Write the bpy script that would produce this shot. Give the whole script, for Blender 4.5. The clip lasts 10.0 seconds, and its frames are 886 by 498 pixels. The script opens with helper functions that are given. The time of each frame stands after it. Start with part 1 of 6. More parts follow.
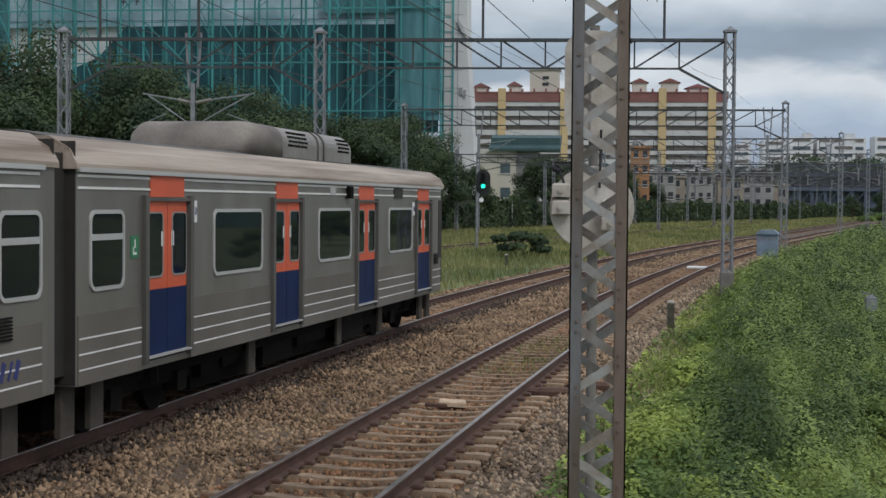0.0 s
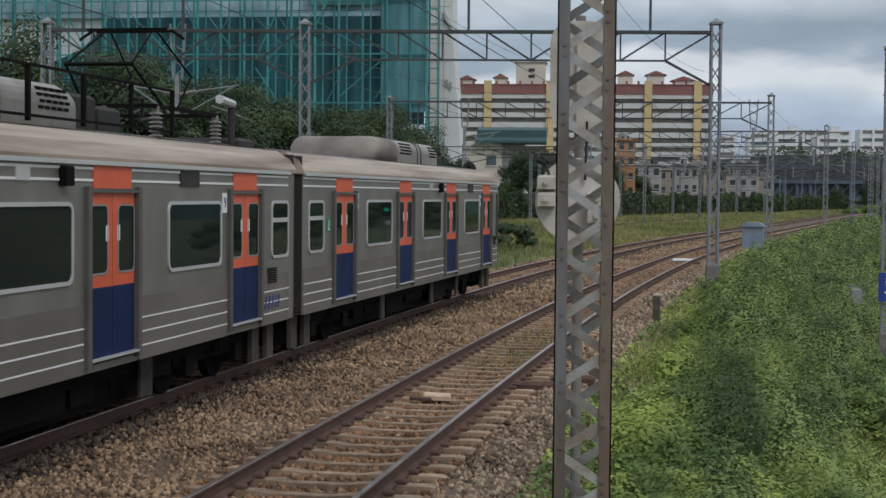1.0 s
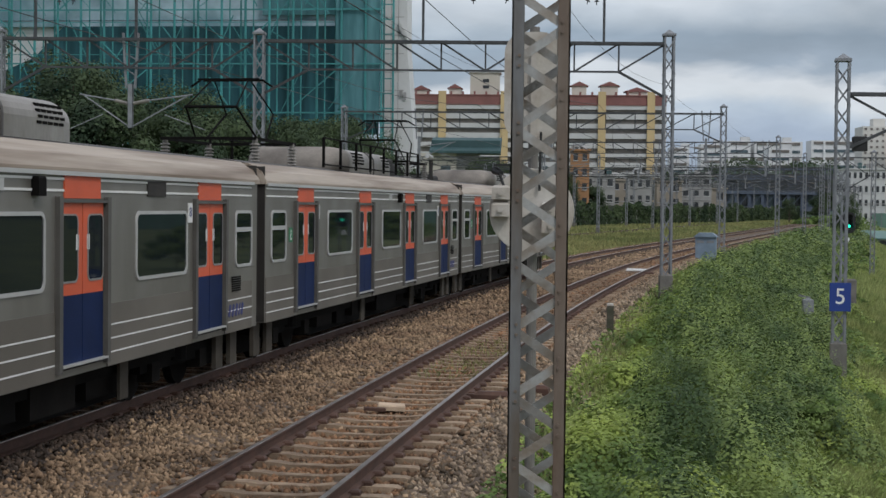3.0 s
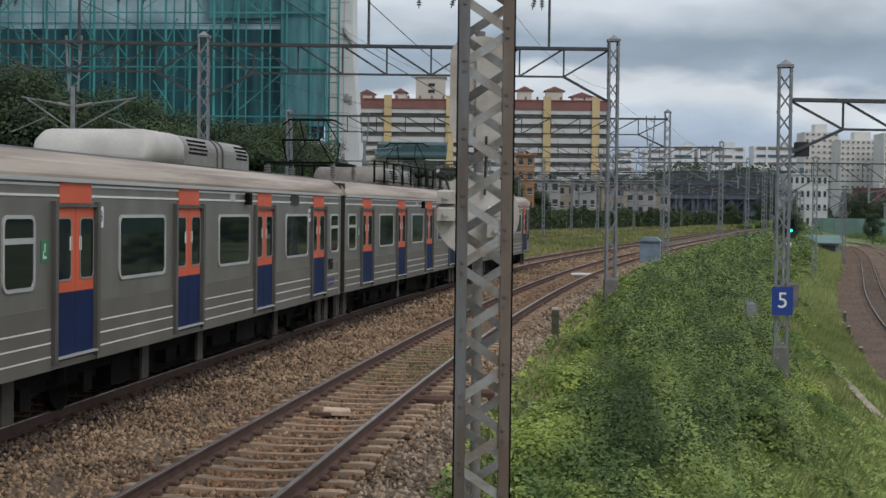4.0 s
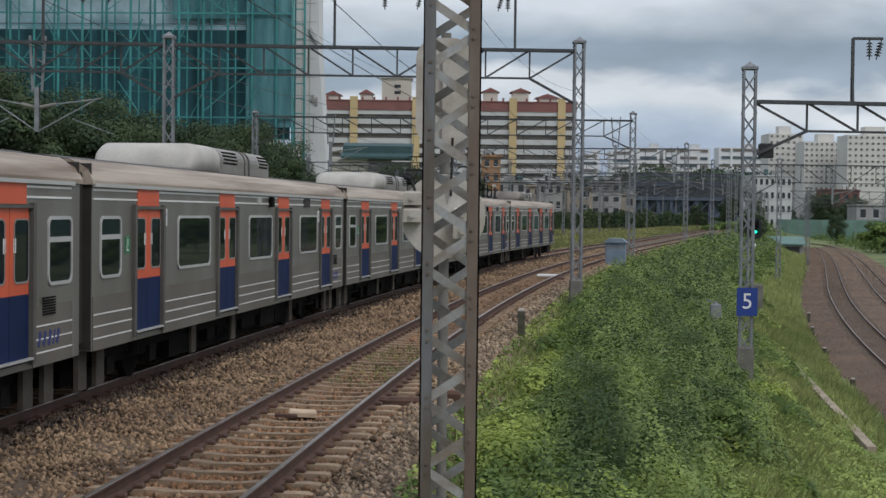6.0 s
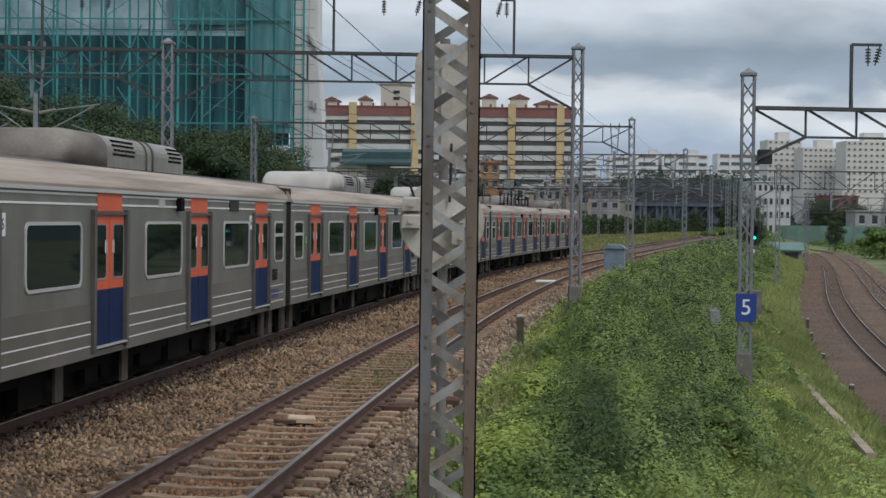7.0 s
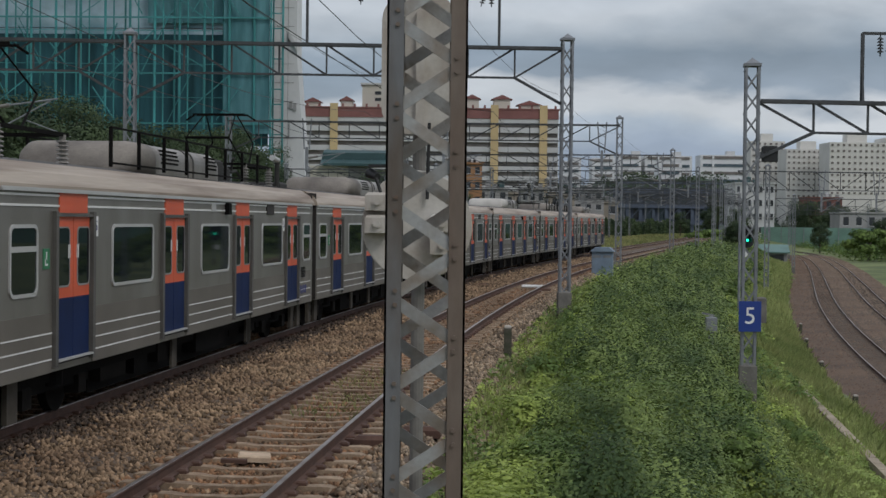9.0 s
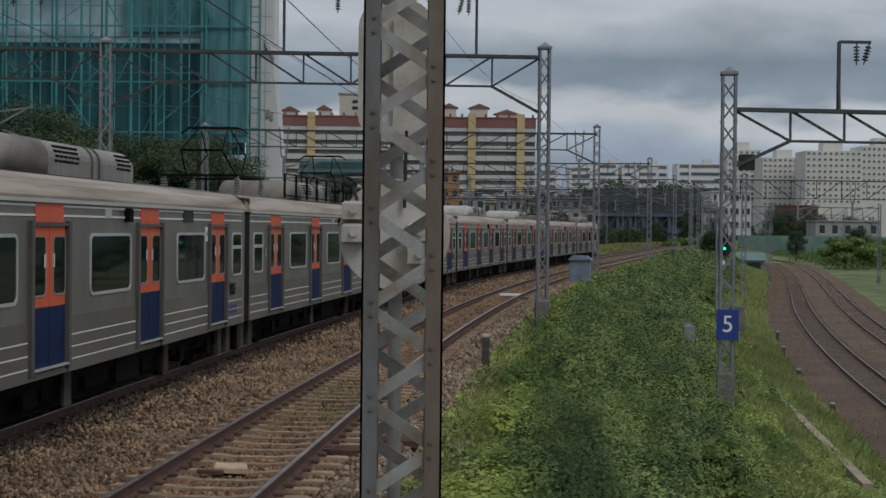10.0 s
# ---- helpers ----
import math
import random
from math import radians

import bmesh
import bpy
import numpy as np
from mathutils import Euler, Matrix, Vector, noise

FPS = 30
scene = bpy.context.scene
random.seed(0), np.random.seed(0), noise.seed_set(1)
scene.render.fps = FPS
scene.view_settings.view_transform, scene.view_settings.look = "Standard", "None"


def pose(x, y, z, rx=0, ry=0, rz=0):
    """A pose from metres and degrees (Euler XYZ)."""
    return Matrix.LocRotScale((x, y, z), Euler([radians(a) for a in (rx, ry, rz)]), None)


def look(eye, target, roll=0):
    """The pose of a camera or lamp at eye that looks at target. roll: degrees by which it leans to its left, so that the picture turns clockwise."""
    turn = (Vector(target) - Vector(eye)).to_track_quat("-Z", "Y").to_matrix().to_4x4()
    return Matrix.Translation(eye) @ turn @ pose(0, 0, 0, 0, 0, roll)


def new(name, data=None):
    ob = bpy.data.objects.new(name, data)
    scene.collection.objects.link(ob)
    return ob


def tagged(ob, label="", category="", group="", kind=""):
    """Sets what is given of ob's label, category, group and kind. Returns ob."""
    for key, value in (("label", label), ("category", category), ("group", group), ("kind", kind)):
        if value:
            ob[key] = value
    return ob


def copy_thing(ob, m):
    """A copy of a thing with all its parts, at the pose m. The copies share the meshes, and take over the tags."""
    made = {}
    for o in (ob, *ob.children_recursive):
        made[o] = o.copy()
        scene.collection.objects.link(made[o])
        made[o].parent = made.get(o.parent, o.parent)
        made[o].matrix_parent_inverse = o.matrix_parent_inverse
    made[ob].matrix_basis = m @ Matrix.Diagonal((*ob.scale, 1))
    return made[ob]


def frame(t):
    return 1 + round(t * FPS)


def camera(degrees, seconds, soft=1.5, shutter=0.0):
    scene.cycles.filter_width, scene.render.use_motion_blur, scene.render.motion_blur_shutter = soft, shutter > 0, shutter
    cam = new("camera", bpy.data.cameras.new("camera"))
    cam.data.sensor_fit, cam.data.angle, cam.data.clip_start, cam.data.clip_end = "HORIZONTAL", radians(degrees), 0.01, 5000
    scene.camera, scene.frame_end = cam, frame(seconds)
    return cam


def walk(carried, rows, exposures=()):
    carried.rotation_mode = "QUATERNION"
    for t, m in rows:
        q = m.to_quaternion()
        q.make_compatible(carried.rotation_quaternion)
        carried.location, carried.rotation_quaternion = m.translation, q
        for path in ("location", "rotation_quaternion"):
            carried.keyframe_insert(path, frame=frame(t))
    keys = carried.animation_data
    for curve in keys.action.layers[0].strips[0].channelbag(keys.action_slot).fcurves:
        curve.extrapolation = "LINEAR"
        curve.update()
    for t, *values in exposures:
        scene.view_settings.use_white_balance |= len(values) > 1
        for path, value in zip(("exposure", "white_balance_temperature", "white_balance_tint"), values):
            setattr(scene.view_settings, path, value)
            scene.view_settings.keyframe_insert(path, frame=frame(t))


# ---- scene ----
cam = camera(32.794, 10.0, soft=1.5)

# seconds, yaw, pitch, roll in degrees, metres forward of the standing point
LOOKS = [
    (0.0, -5.661, -1.768, 0.48, -0.15), (0.5, -5.382, -2.038, 0.42, 0.0), (1.0, -5.122, -2.059, 0.53, 0.0),
    (1.5, -4.833, -1.884, 0.59, 0.0), (2.0, -4.494, -1.750, 0.59, 0.0), (2.5, -4.205, -1.735, 0.57, 0.0),
    (4.0, -1.319, -1.470, 0.67, 0.0), (4.5, -0.812, -1.521, 0.62, 0.0), (5.0, -0.376, -1.445, 0.57, 0.0),
    (5.5, -0.127, -1.484, 0.62, 0.0), (7.0, 0.010, -1.183, 0.70, 0.0), (7.5, 0.0, -1.215, 0.69, 0.0),
    (8.0, 0.054, -1.334, 0.70, 0.25), (8.5, 0.04, -1.36, 0.68, 2.3), (9.0, 0.68, -1.10, 0.66, 3.3),
    (9.5, 1.24, -0.89, 0.66, 3.4), (10.0, 1.53, -0.76, 0.58, 3.4)]
EYE = Vector((0.0, 0.0, 2.802))


def sight(yaw, pitch):
    a, b = radians(yaw), radians(pitch)
    return Vector((math.sin(a) * math.cos(b), math.cos(a) * math.cos(b), math.sin(b)))


rows = []
for t, yaw, pitch, roll, ahead in LOOKS:
    eye = EYE + Vector((0.015 * ahead, ahead, 0))
    rows.append((t, look(eye, eye + sight(yaw, pitch), roll)))
walk(cam, rows, exposures=[(0, 0.07, 6400, 12.5), (8.0, 0.07, 6400, 12.5), (8.5, -0.04, 6400, 12.5), (9.0, -0.2, 6400, 12.5), (9.5, -0.42, 6400, 12.5), (10, -0.47, 6400, 12.5)])

# ---- sky and sun ----
SUN_EL, SUN_AZ = 48.0, 140.0      # azimuth clockwise from +y
world = bpy.data.worlds.new("overcast_sky")
scene.world = world
world.use_nodes = True
wn, wl = world.node_tree.nodes, world.node_tree.links
wn.clear()


def wnode(kind, **values):
    n = wn.new(kind)
    for k, v in values.items():
        n.inputs[k].default_value = v
    return n


wout = wn.new("ShaderNodeOutputWorld")
sky = wn.new("ShaderNodeTexSky")
sky.sky_type, sky.sun_disc = "NISHITA", False
sky.sun_elevation, sky.sun_rotation = radians(SUN_EL), radians(SUN_AZ)
coord = wn.new("ShaderNodeTexCoord")


def cloud_noise(scale, detail, rough):
    """Cloud noise over the sky dome, flattened towards the horizon."""
    flat = wn.new("ShaderNodeMapping")
    flat.inputs["Scale"].default_value = (1.0, 1.0, 2.6)
    flat.inputs["Location"].default_value = (0.35, 0.1, 0.16)
    wl.new(coord.outputs["Generated"], flat.inputs["Vector"])
    n = wnode("ShaderNodeTexNoise", Scale=scale, Detail=detail, Roughness=rough, Distortion=0.25)
    wl.new(flat.outputs["Vector"], n.inputs["Vector"])
    return n.outputs["Fac"]


def wmath(kind, a, b):
    n = wn.new("ShaderNodeMath")
    n.operation = kind
    for socket, v in zip(n.inputs, (a, b)):
        if isinstance(v, float):
            socket.default_value = v
        else:
            wl.new(v, socket)
    return n.outputs[0]


# layers of cloud with billowing edges: white low clouds under a dark base, paler above
parts = wn.new("ShaderNodeSeparateXYZ")
wl.new(coord.outputs["Generated"], parts.inputs[0])
swell = wmath("MULTIPLY", wmath("SUBTRACT", cloud_noise(7.0, 2.0, 0.5), 0.5), 0.07)
billow = wmath("MULTIPLY", wmath("SUBTRACT", cloud_noise(22.0, 5.0, 0.5), 0.5), 0.024)
level = wmath("ADD", wmath("ADD", parts.outputs["Z"], swell), billow)
cramp = wn.new("ShaderNodeValToRGB")
wl.new(wmath("DIVIDE", level, 0.3), cramp.inputs["Fac"])
LAYERS = [(0.043, (0.30, 0.37, 0.47)), (0.056, (0.41, 0.485, 0.565)), (0.067, (0.575, 0.62, 0.65)), (0.076, (0.60, 0.64, 0.67)), (0.086, (0.30, 0.365, 0.435)),
          (0.104, (0.265, 0.33, 0.395)), (0.121, (0.40, 0.46, 0.51)), (0.140, (0.57, 0.62, 0.655)), (0.19, (0.55, 0.61, 0.67)), (0.29, (0.66, 0.71, 0.77))]
while len(cramp.color_ramp.elements) < len(LAYERS):
    cramp.color_ramp.elements.new(0.5)
for e, (z, col) in zip(cramp.color_ramp.elements, LAYERS):
    e.position, e.color = z / 0.3, (*col, 1)
wisps = wn.new("ShaderNodeMapRange")
wisps.inputs["From Min"].default_value, wisps.inputs["From Max"].default_value = 0.3, 0.7
wisps.inputs["To Min"].default_value, wisps.inputs["To Max"].default_value = 0.80, 1.20
wl.new(cloud_noise(9.0, 6.0, 0.5), wisps.inputs["Value"])
cloud_tone = wn.new("ShaderNodeVectorMath")
cloud_tone.operation = "SCALE"
wl.new(cramp.outputs["Color"], cloud_tone.inputs[0])
wl.new(wisps.outputs["Result"], cloud_tone.inputs["Scale"])
skyback = wnode("ShaderNodeBackground", Strength=0.08)
wl.new(sky.outputs["Color"], skyback.inputs["Color"])
cloudback = wnode("ShaderNodeBackground", Strength=1.06)
wl.new(cloud_tone.outputs[0], cloudback.inputs["Color"])
wmix = wnode("ShaderNodeMixShader", Fac=0.88)
wl.new(skyback.outputs[0], wmix.inputs[1])
wl.new(cloudback.outputs[0], wmix.inputs[2])
wl.new(wmix.outputs[0], wout.inputs["Surface"])

sun_data = bpy.data.lights.new("sun", "SUN")
sun_data.energy, sun_data.angle, sun_data.color = 1.3, radians(20), (1.0, 0.96, 0.9)
sun = new("sun", sun_data)
sun.matrix_world = look((0, 0, 60), Vector((0, 0, 60)) - Vector((math.sin(radians(SUN_AZ)) * math.cos(radians(SUN_EL)),
                        math.cos(radians(SUN_AZ)) * math.cos(radians(SUN_EL)), math.sin(radians(SUN_EL)))))


# ---- materials ----
def material(name, color, rough=0.7, metal=0.0, vary=0.25, scale=2.0, fine=40.0, bump=0.15, island=0.0, rand=0.0,
             tint=None, glow=0.0, dist=0.01, ramp=(0.38, 0.66), spec=0.5, trans=0.0, through_light=0.0, streak=None):
    """Base colour broken up at two scales, with fine relief; tint: colour of the stains."""
    m = bpy.data.materials.new(name)
    m.use_nodes = True
    n, l = m.node_tree.nodes, m.node_tree.links
    b = n["Principled BSDF"]
    b.inputs["Roughness"].default_value = rough
    b.inputs["Metallic"].default_value = metal
    b.inputs["Specular IOR Level"].default_value = spec
    if trans:
        b.inputs["Transmission Weight"].default_value = trans
    tc = n.new("ShaderNodeTexCoord")
    place = tc.outputs["Object"]
    if streak:
        mpn = n.new("ShaderNodeMapping")
        mpn.inputs["Scale"].default_value = streak
        l.new(place, mpn.inputs["Vector"])
        place = mpn.outputs["Vector"]
    big = n.new("ShaderNodeTexNoise")
    big.inputs["Scale"].default_value, big.inputs["Detail"].default_value = scale, 6.0
    l.new(place, big.inputs["Vector"])
    small = n.new("ShaderNodeTexNoise")
    small.inputs["Scale"].default_value, small.inputs["Detail"].default_value = fine, 4.0
    l.new(place, small.inputs["Vector"])
    r = n.new("ShaderNodeValToRGB")
    r.color_ramp.elements[0].position, r.color_ramp.elements[1].position = ramp
    t = tint or tuple(c * (1 - vary) for c in color)
    r.color_ramp.elements[0].color = (*t, 1)
    r.color_ramp.elements[1].color = (*color, 1)
    l.new(big.outputs["Fac"], r.inputs["Fac"])
    hsv = n.new("ShaderNodeHueSaturation")
    l.new(r.outputs["Color"], hsv.inputs["Color"])
    mp = n.new("ShaderNodeMapRange")
    mp.inputs["To Min"].default_value, mp.inputs["To Max"].default_value = 1 - vary * 0.6, 1 + vary * 0.6
    l.new(small.outputs["Fac"], mp.inputs["Value"])
    value = mp.outputs["Result"]
    if island or rand:
        src = n.new("ShaderNodeNewGeometry") if island else n.new("ShaderNodeObjectInfo")
        k = island or rand
        m2 = n.new("ShaderNodeMapRange")
        m2.inputs["To Min"].default_value, m2.inputs["To Max"].default_value = 1 - k, 1 + k
        l.new(src.outputs["Random Per Island" if island else "Random"], m2.inputs["Value"])
        mul = n.new("ShaderNodeMath")
        mul.operation = "MULTIPLY"
        l.new(value, mul.inputs[0])
        l.new(m2.outputs["Result"], mul.inputs[1])
        value = mul.outputs[0]
    l.new(value, hsv.inputs["Value"])
    l.new(hsv.outputs["Color"], b.inputs["Base Color"])
    if bump:
        bp = n.new("ShaderNodeBump")
        bp.inputs["Strength"].default_value, bp.inputs["Distance"].default_value = bump, dist
        l.new(small.outputs["Fac"], bp.inputs["Height"])
        l.new(bp.outputs["Normal"], b.inputs["Normal"])
    if through_light:
        tr = n.new("ShaderNodeBsdfTranslucent")
        l.new(hsv.outputs["Color"], tr.inputs["Color"])
        mx = n.new("ShaderNodeMixShader")
        mx.inputs[0].default_value = through_light
        l.new(b.outputs[0], mx.inputs[1])
        l.new(tr.outputs[0], mx.inputs[2])
        l.new(mx.outputs[0], n["Material Output"].inputs["Surface"])
    if glow:
        l.new(hsv.outputs["Color"], b.inputs["Emission Color"])
        b.inputs["Emission Strength"].default_value = glow
    return m


GALV = material("galvanised_steel", (0.36, 0.37, 0.38), 0.55, 0.55, 0.35, 3.0, 30, 0.2, tint=(0.22, 0.22, 0.22))
GALV_DULL = material("weathered_galvanised_steel", (0.255, 0.27, 0.29), 0.7, 0.2, 0.3, 2.0, 20, 0.2)
LEG_GREY = material("flaking_grey_paint", (0.15, 0.155, 0.16), 0.7, 0.1, 0.35, 2.0, 18, 0.3, tint=(0.105, 0.085, 0.068), ramp=(0.40, 0.58), streak=(1, 1, 0.35))
LEG_BROWN = material("rusty_grey_paint", (0.185, 0.155, 0.13), 0.75, 0.1, 0.35, 2.0, 18, 0.3, tint=(0.12, 0.082, 0.06), streak=(1, 1, 0.35))
LATTICE = material("rust_spotted_galvanised_strip", (0.30, 0.305, 0.30), 0.65, 0.25, 0.3, 4.0, 30, 0.25, rand=0.25, tint=(0.21, 0.175, 0.14), ramp=(0.34, 0.58))
BEAM = material("dark_weathered_steel", (0.075, 0.08, 0.085), 0.7, 0.3, 0.3, 2.0, 20, 0.2)
CONCRETE = material("weathered_concrete", (0.36, 0.35, 0.33), 0.9, 0, 0.3, 1.5, 30, 0.4, rand=0.12)
SLEEPER = material("brown_dusted_concrete", (0.33, 0.245, 0.165), 0.92, 0, 0.3, 5.0, 40, 0.5, rand=0.18, tint=(0.19, 0.13, 0.085))
RAIL = material("rusty_rail", (0.10, 0.052, 0.036), 0.8, 0.1, 0.35, 4.0, 40, 0.3)
RAILTOP = material("worn_rail_head", (0.40, 0.35, 0.325), 0.28, 0.9, 0.25, 3.0, 40, 0.1, tint=(0.26, 0.21, 0.18))
STONE = material("ballast_stone", (0.27, 0.19, 0.118), 0.93, 0, 0.4, 0.6, 25, 0.3, island=0.72, tint=(0.165, 0.11, 0.07), spec=0.25)
STONE_RUST = material("rust_stained_ballast_stone", (0.25, 0.135, 0.072), 0.93, 0, 0.4, 0.6, 25, 0.3, island=0.55, tint=(0.125, 0.075, 0.045), spec=0.25)
# stones whose dark colour holds the shade beside the train
STONE_SHADED = material("train_shade_ballast_stone", (0.085, 0.057, 0.04), 0.93, 0, 0.4, 0.6, 25, 0.3, island=0.7, tint=(0.05, 0.036, 0.027))
STONE_GREY = material("grey_ballast_stone", (0.29, 0.225, 0.158), 0.93, 0, 0.4, 0.6, 25, 0.3, island=0.7, tint=(0.185, 0.14, 0.10), spec=0.25)
BED = material("ballast_bed", (0.14, 0.098, 0.068), 0.95, 0, 0.6, 0.6, 18, 1.0, tint=(0.09, 0.066, 0.048), dist=0.04)
SOIL = material("grassy_soil", (0.17, 0.20, 0.07), 0.95, 0, 0.4, 0.15, 3, 0.8, tint=(0.075, 0.105, 0.035), dist=0.05)
LEAF = material("weed_leaves", (0.36, 0.44, 0.11), 0.55, 0, 0.3, 0.7, 6, 0.0, island=0.2, tint=(0.125, 0.195, 0.056), ramp=(0.44, 0.59), through_light=0.3, spec=0.2)
BUSH_LEAF = material("dark_bush_leaves", (0.23, 0.30, 0.092), 0.6, 0, 0.3, 0.8, 6, 0.0, island=0.18, tint=(0.06, 0.10, 0.038), ramp=(0.43, 0.60), through_light=0.2, spec=0.2)
GRASS = material("dry_grass", (0.45, 0.48, 0.20), 0.7, 0, 0.3, 0.25, 6, 0.0, island=0.25, tint=(0.29, 0.35, 0.13), through_light=0.45, spec=0.2)
TREE_LEAF = material("tree_leaves", (0.078, 0.112, 0.05), 0.65, 0, 0.3, 0.22, 4, 0.0, island=0.2, tint=(0.032, 0.054, 0.03), ramp=(0.40, 0.62), through_light=0.2, spec=0.2)
DRYGRASS = material("yellowing_grass", (0.38, 0.35, 0.155), 0.7, 0, 0.3, 0.12, 6, 0.0, island=0.35, tint=(0.17, 0.205, 0.08), through_light=0.35, spec=0.2)
HERB = material("pale_herb_leaves", (0.44, 0.51, 0.17), 0.6, 0, 0.3, 0.3, 6, 0.0, island=0.25, tint=(0.27, 0.36, 0.11), through_light=0.4, spec=0.2)
SHRUB = material("shrub_leaves", (0.17, 0.24, 0.06), 0.6, 0, 0.3, 0.5, 6, 0.0, island=0.5, tint=(0.085, 0.14, 0.04), through_light=0.3, spec=0.2)
BARK = material("bark", (0.09, 0.07, 0.055), 0.9, 0, 0.3, 4, 30, 0.6)


# ---- mesh helpers ----
class Shape:
    """Gathers vertices and faces of one part."""

    def __init__(self):
        self.v, self.f = [], []

    def add(self, vs, fs):
        k = len(self.v)
        self.v += [tuple(p) for p in vs]
        self.f += [tuple(i + k for i in f) for f in fs]
        return self

    def box(self, x0, x1, y0, y1, z0, z1):
        vs = [(x, y, z) for z in (z0, z1) for y in (y0, y1) for x in (x0, x1)]
        return self.add(vs, [(0, 2, 3, 1), (4, 5, 7, 6), (0, 1, 5, 4), (2, 6, 7, 3), (0, 4, 6, 2), (1, 3, 7, 5)])

    def chamfer(self, x0, x1, y0, y1, z0, z1, c=0.02):
        """A box with its four upper edges cut."""
        a = [(x0, y0), (x1, y0), (x1, y1), (x0, y1)]
        b = [(x0 + c, y0 + c), (x1 - c, y0 + c), (x1 - c, y1 - c), (x0 + c, y1 - c)]
        vs = [(*p, z0) for p in a] + [(*p, z1 - c) for p in a] + [(*p, z1) for p in b]
        fs = [(3, 2, 1, 0), (8, 9, 10, 11)]
        for i in range(4):
            j = (i + 1) % 4
            fs += [(i, j, j + 4, i + 4), (i + 4, j + 4, j + 8, i + 8)]
        return self.add(vs, fs)

    def bar(self, a, b, w=0.05, h=None, up=(0, 0, 1)):
        """A straight bar of rectangular section from a to b."""
        h = h or w
        a, b = Vector(a), Vector(b)
        d = (b - a).normalized()
        u = Vector(up)
        if abs(d.dot(u)) > 0.98:
            u = Vector((0, 1, 0)) if abs(d.y) < 0.9 else Vector((1, 0, 0))
        x = d.cross(u).normalized() * (w / 2)
        y = x.cross(d).normalized() * (h / 2)
        vs = [p + sx * x + sy * y for p in (a, b) for sx, sy in ((-1, -1), (1, -1), (1, 1), (-1, 1))]
        return self.add(vs, [(3, 2, 1, 0), (4, 5, 6, 7), (0, 1, 5, 4), (1, 2, 6, 5), (2, 3, 7, 6), (3, 0, 4, 7)])

    def tube(self, a, b, r0=0.05, r1=None, n=8, caps=True):
        r1 = r0 if r1 is None else r1
        a, b = Vector(a), Vector(b)
        d = (b - a).normalized()
        u = Vector((0, 0, 1)) if abs(d.z) < 0.9 else Vector((1, 0, 0))
        x = d.cross(u).normalized()
        y = d.cross(x)
        vs = [p + r * (math.cos(q) * x + math.sin(q) * y) for p, r in ((a, r0), (b, r1)) for q in (2 * math.pi * i / n for i in range(n))]
        fs = [(i, (i + 1) % n, (i + 1) % n + n, i + n) for i in range(n)]
        if caps:
            fs += [tuple(range(n))[::-1], tuple(range(n, 2 * n))]
        return self.add(vs, fs)

    def loft(self, rings, closed=True, caps=True):
        """Skins a row of rings of equal length."""
        n = len(rings[0])
        vs = [p for r in rings for p in r]
        fs = []
        for k in range(len(rings) - 1):
            for i in range(n if closed else n - 1):
                j = (i + 1) % n
                fs.append((k * n + i, k * n + j, (k + 1) * n + j, (k + 1) * n + i))
        if caps and closed:
            fs += [tuple(range(n))[::-1], tuple(range((len(rings) - 1) * n, len(rings) * n))]
        return self.add(vs, fs)

    def mesh(self, name, mat, smooth=False):
        me = bpy.data.meshes.new(name)
        me.from_pydata(self.v, [], self.f)
        me.materials.append(mat)
        if smooth:
            me.polygons.foreach_set("use_smooth", [True] * len(me.polygons))
        me.update()
        return me


def part(name, shape, mat, parent=None, label="", smooth=False, at=None):
    """Links a shape as one mesh object, under a thing or a part."""
    data = shape.mesh(name, mat, smooth) if isinstance(shape, Shape) else shape
    ob = new(name, data)
    ob.parent = parent
    if at is not None:
        ob.matrix_basis = at
    if label:
        ob["label"] = label
    return ob


def thing(name, m, label, category, group="", kind=""):
    ob = new(name)
    ob.empty_display_size = 0.3
    ob.matrix_basis = m
    return tagged(ob, label, category, group, kind)


def scatter_mesh(name, v, faces, mat):
    """A mesh of many small alike pieces: v is pieces x corners x 3."""
    n, k = v.shape[:2]
    f = (np.asarray(faces)[None] + (np.arange(n) * k)[:, None, None]).reshape(-1, len(faces[0]))
    me = bpy.data.meshes.new(name)
    me.vertices.add(n * k)
    me.vertices.foreach_set("co", np.asarray(v, np.float32).ravel())
    me.loops.add(f.size)
    me.loops.foreach_set("vertex_index", f.ravel().astype(np.int32))
    me.polygons.add(len(f))
    me.polygons.foreach_set("loop_start", np.arange(len(f), dtype=np.int32) * f.shape[1])
    me.materials.append(mat)
    me.update(calc_edges=True)
    return me


def blades(rng, feet, height, width=0.03, lean=0.35):
    """Narrow upright blades, bent over once."""
    n = len(feet)
    a = rng.uniform(0, 2 * np.pi, n)
    side = np.stack([np.cos(a), np.sin(a), np.zeros(n)], 1)
    fall = np.stack([-np.sin(a), np.cos(a), np.zeros(n)], 1) * rng.normal(0, lean, n)[:, None]
    h = (height * rng.uniform(0.5, 1.3, n))[:, None]
    w = side * width
    up = np.array([[0, 0, 1.0]])
    return np.stack([feet - w, feet + w, feet + h * 0.6 * up + fall * h * 0.4 + w * 0.7, feet + h * up + fall * h, feet + h * 0.6 * up + fall * h * 0.4 - w * 0.7], 1)


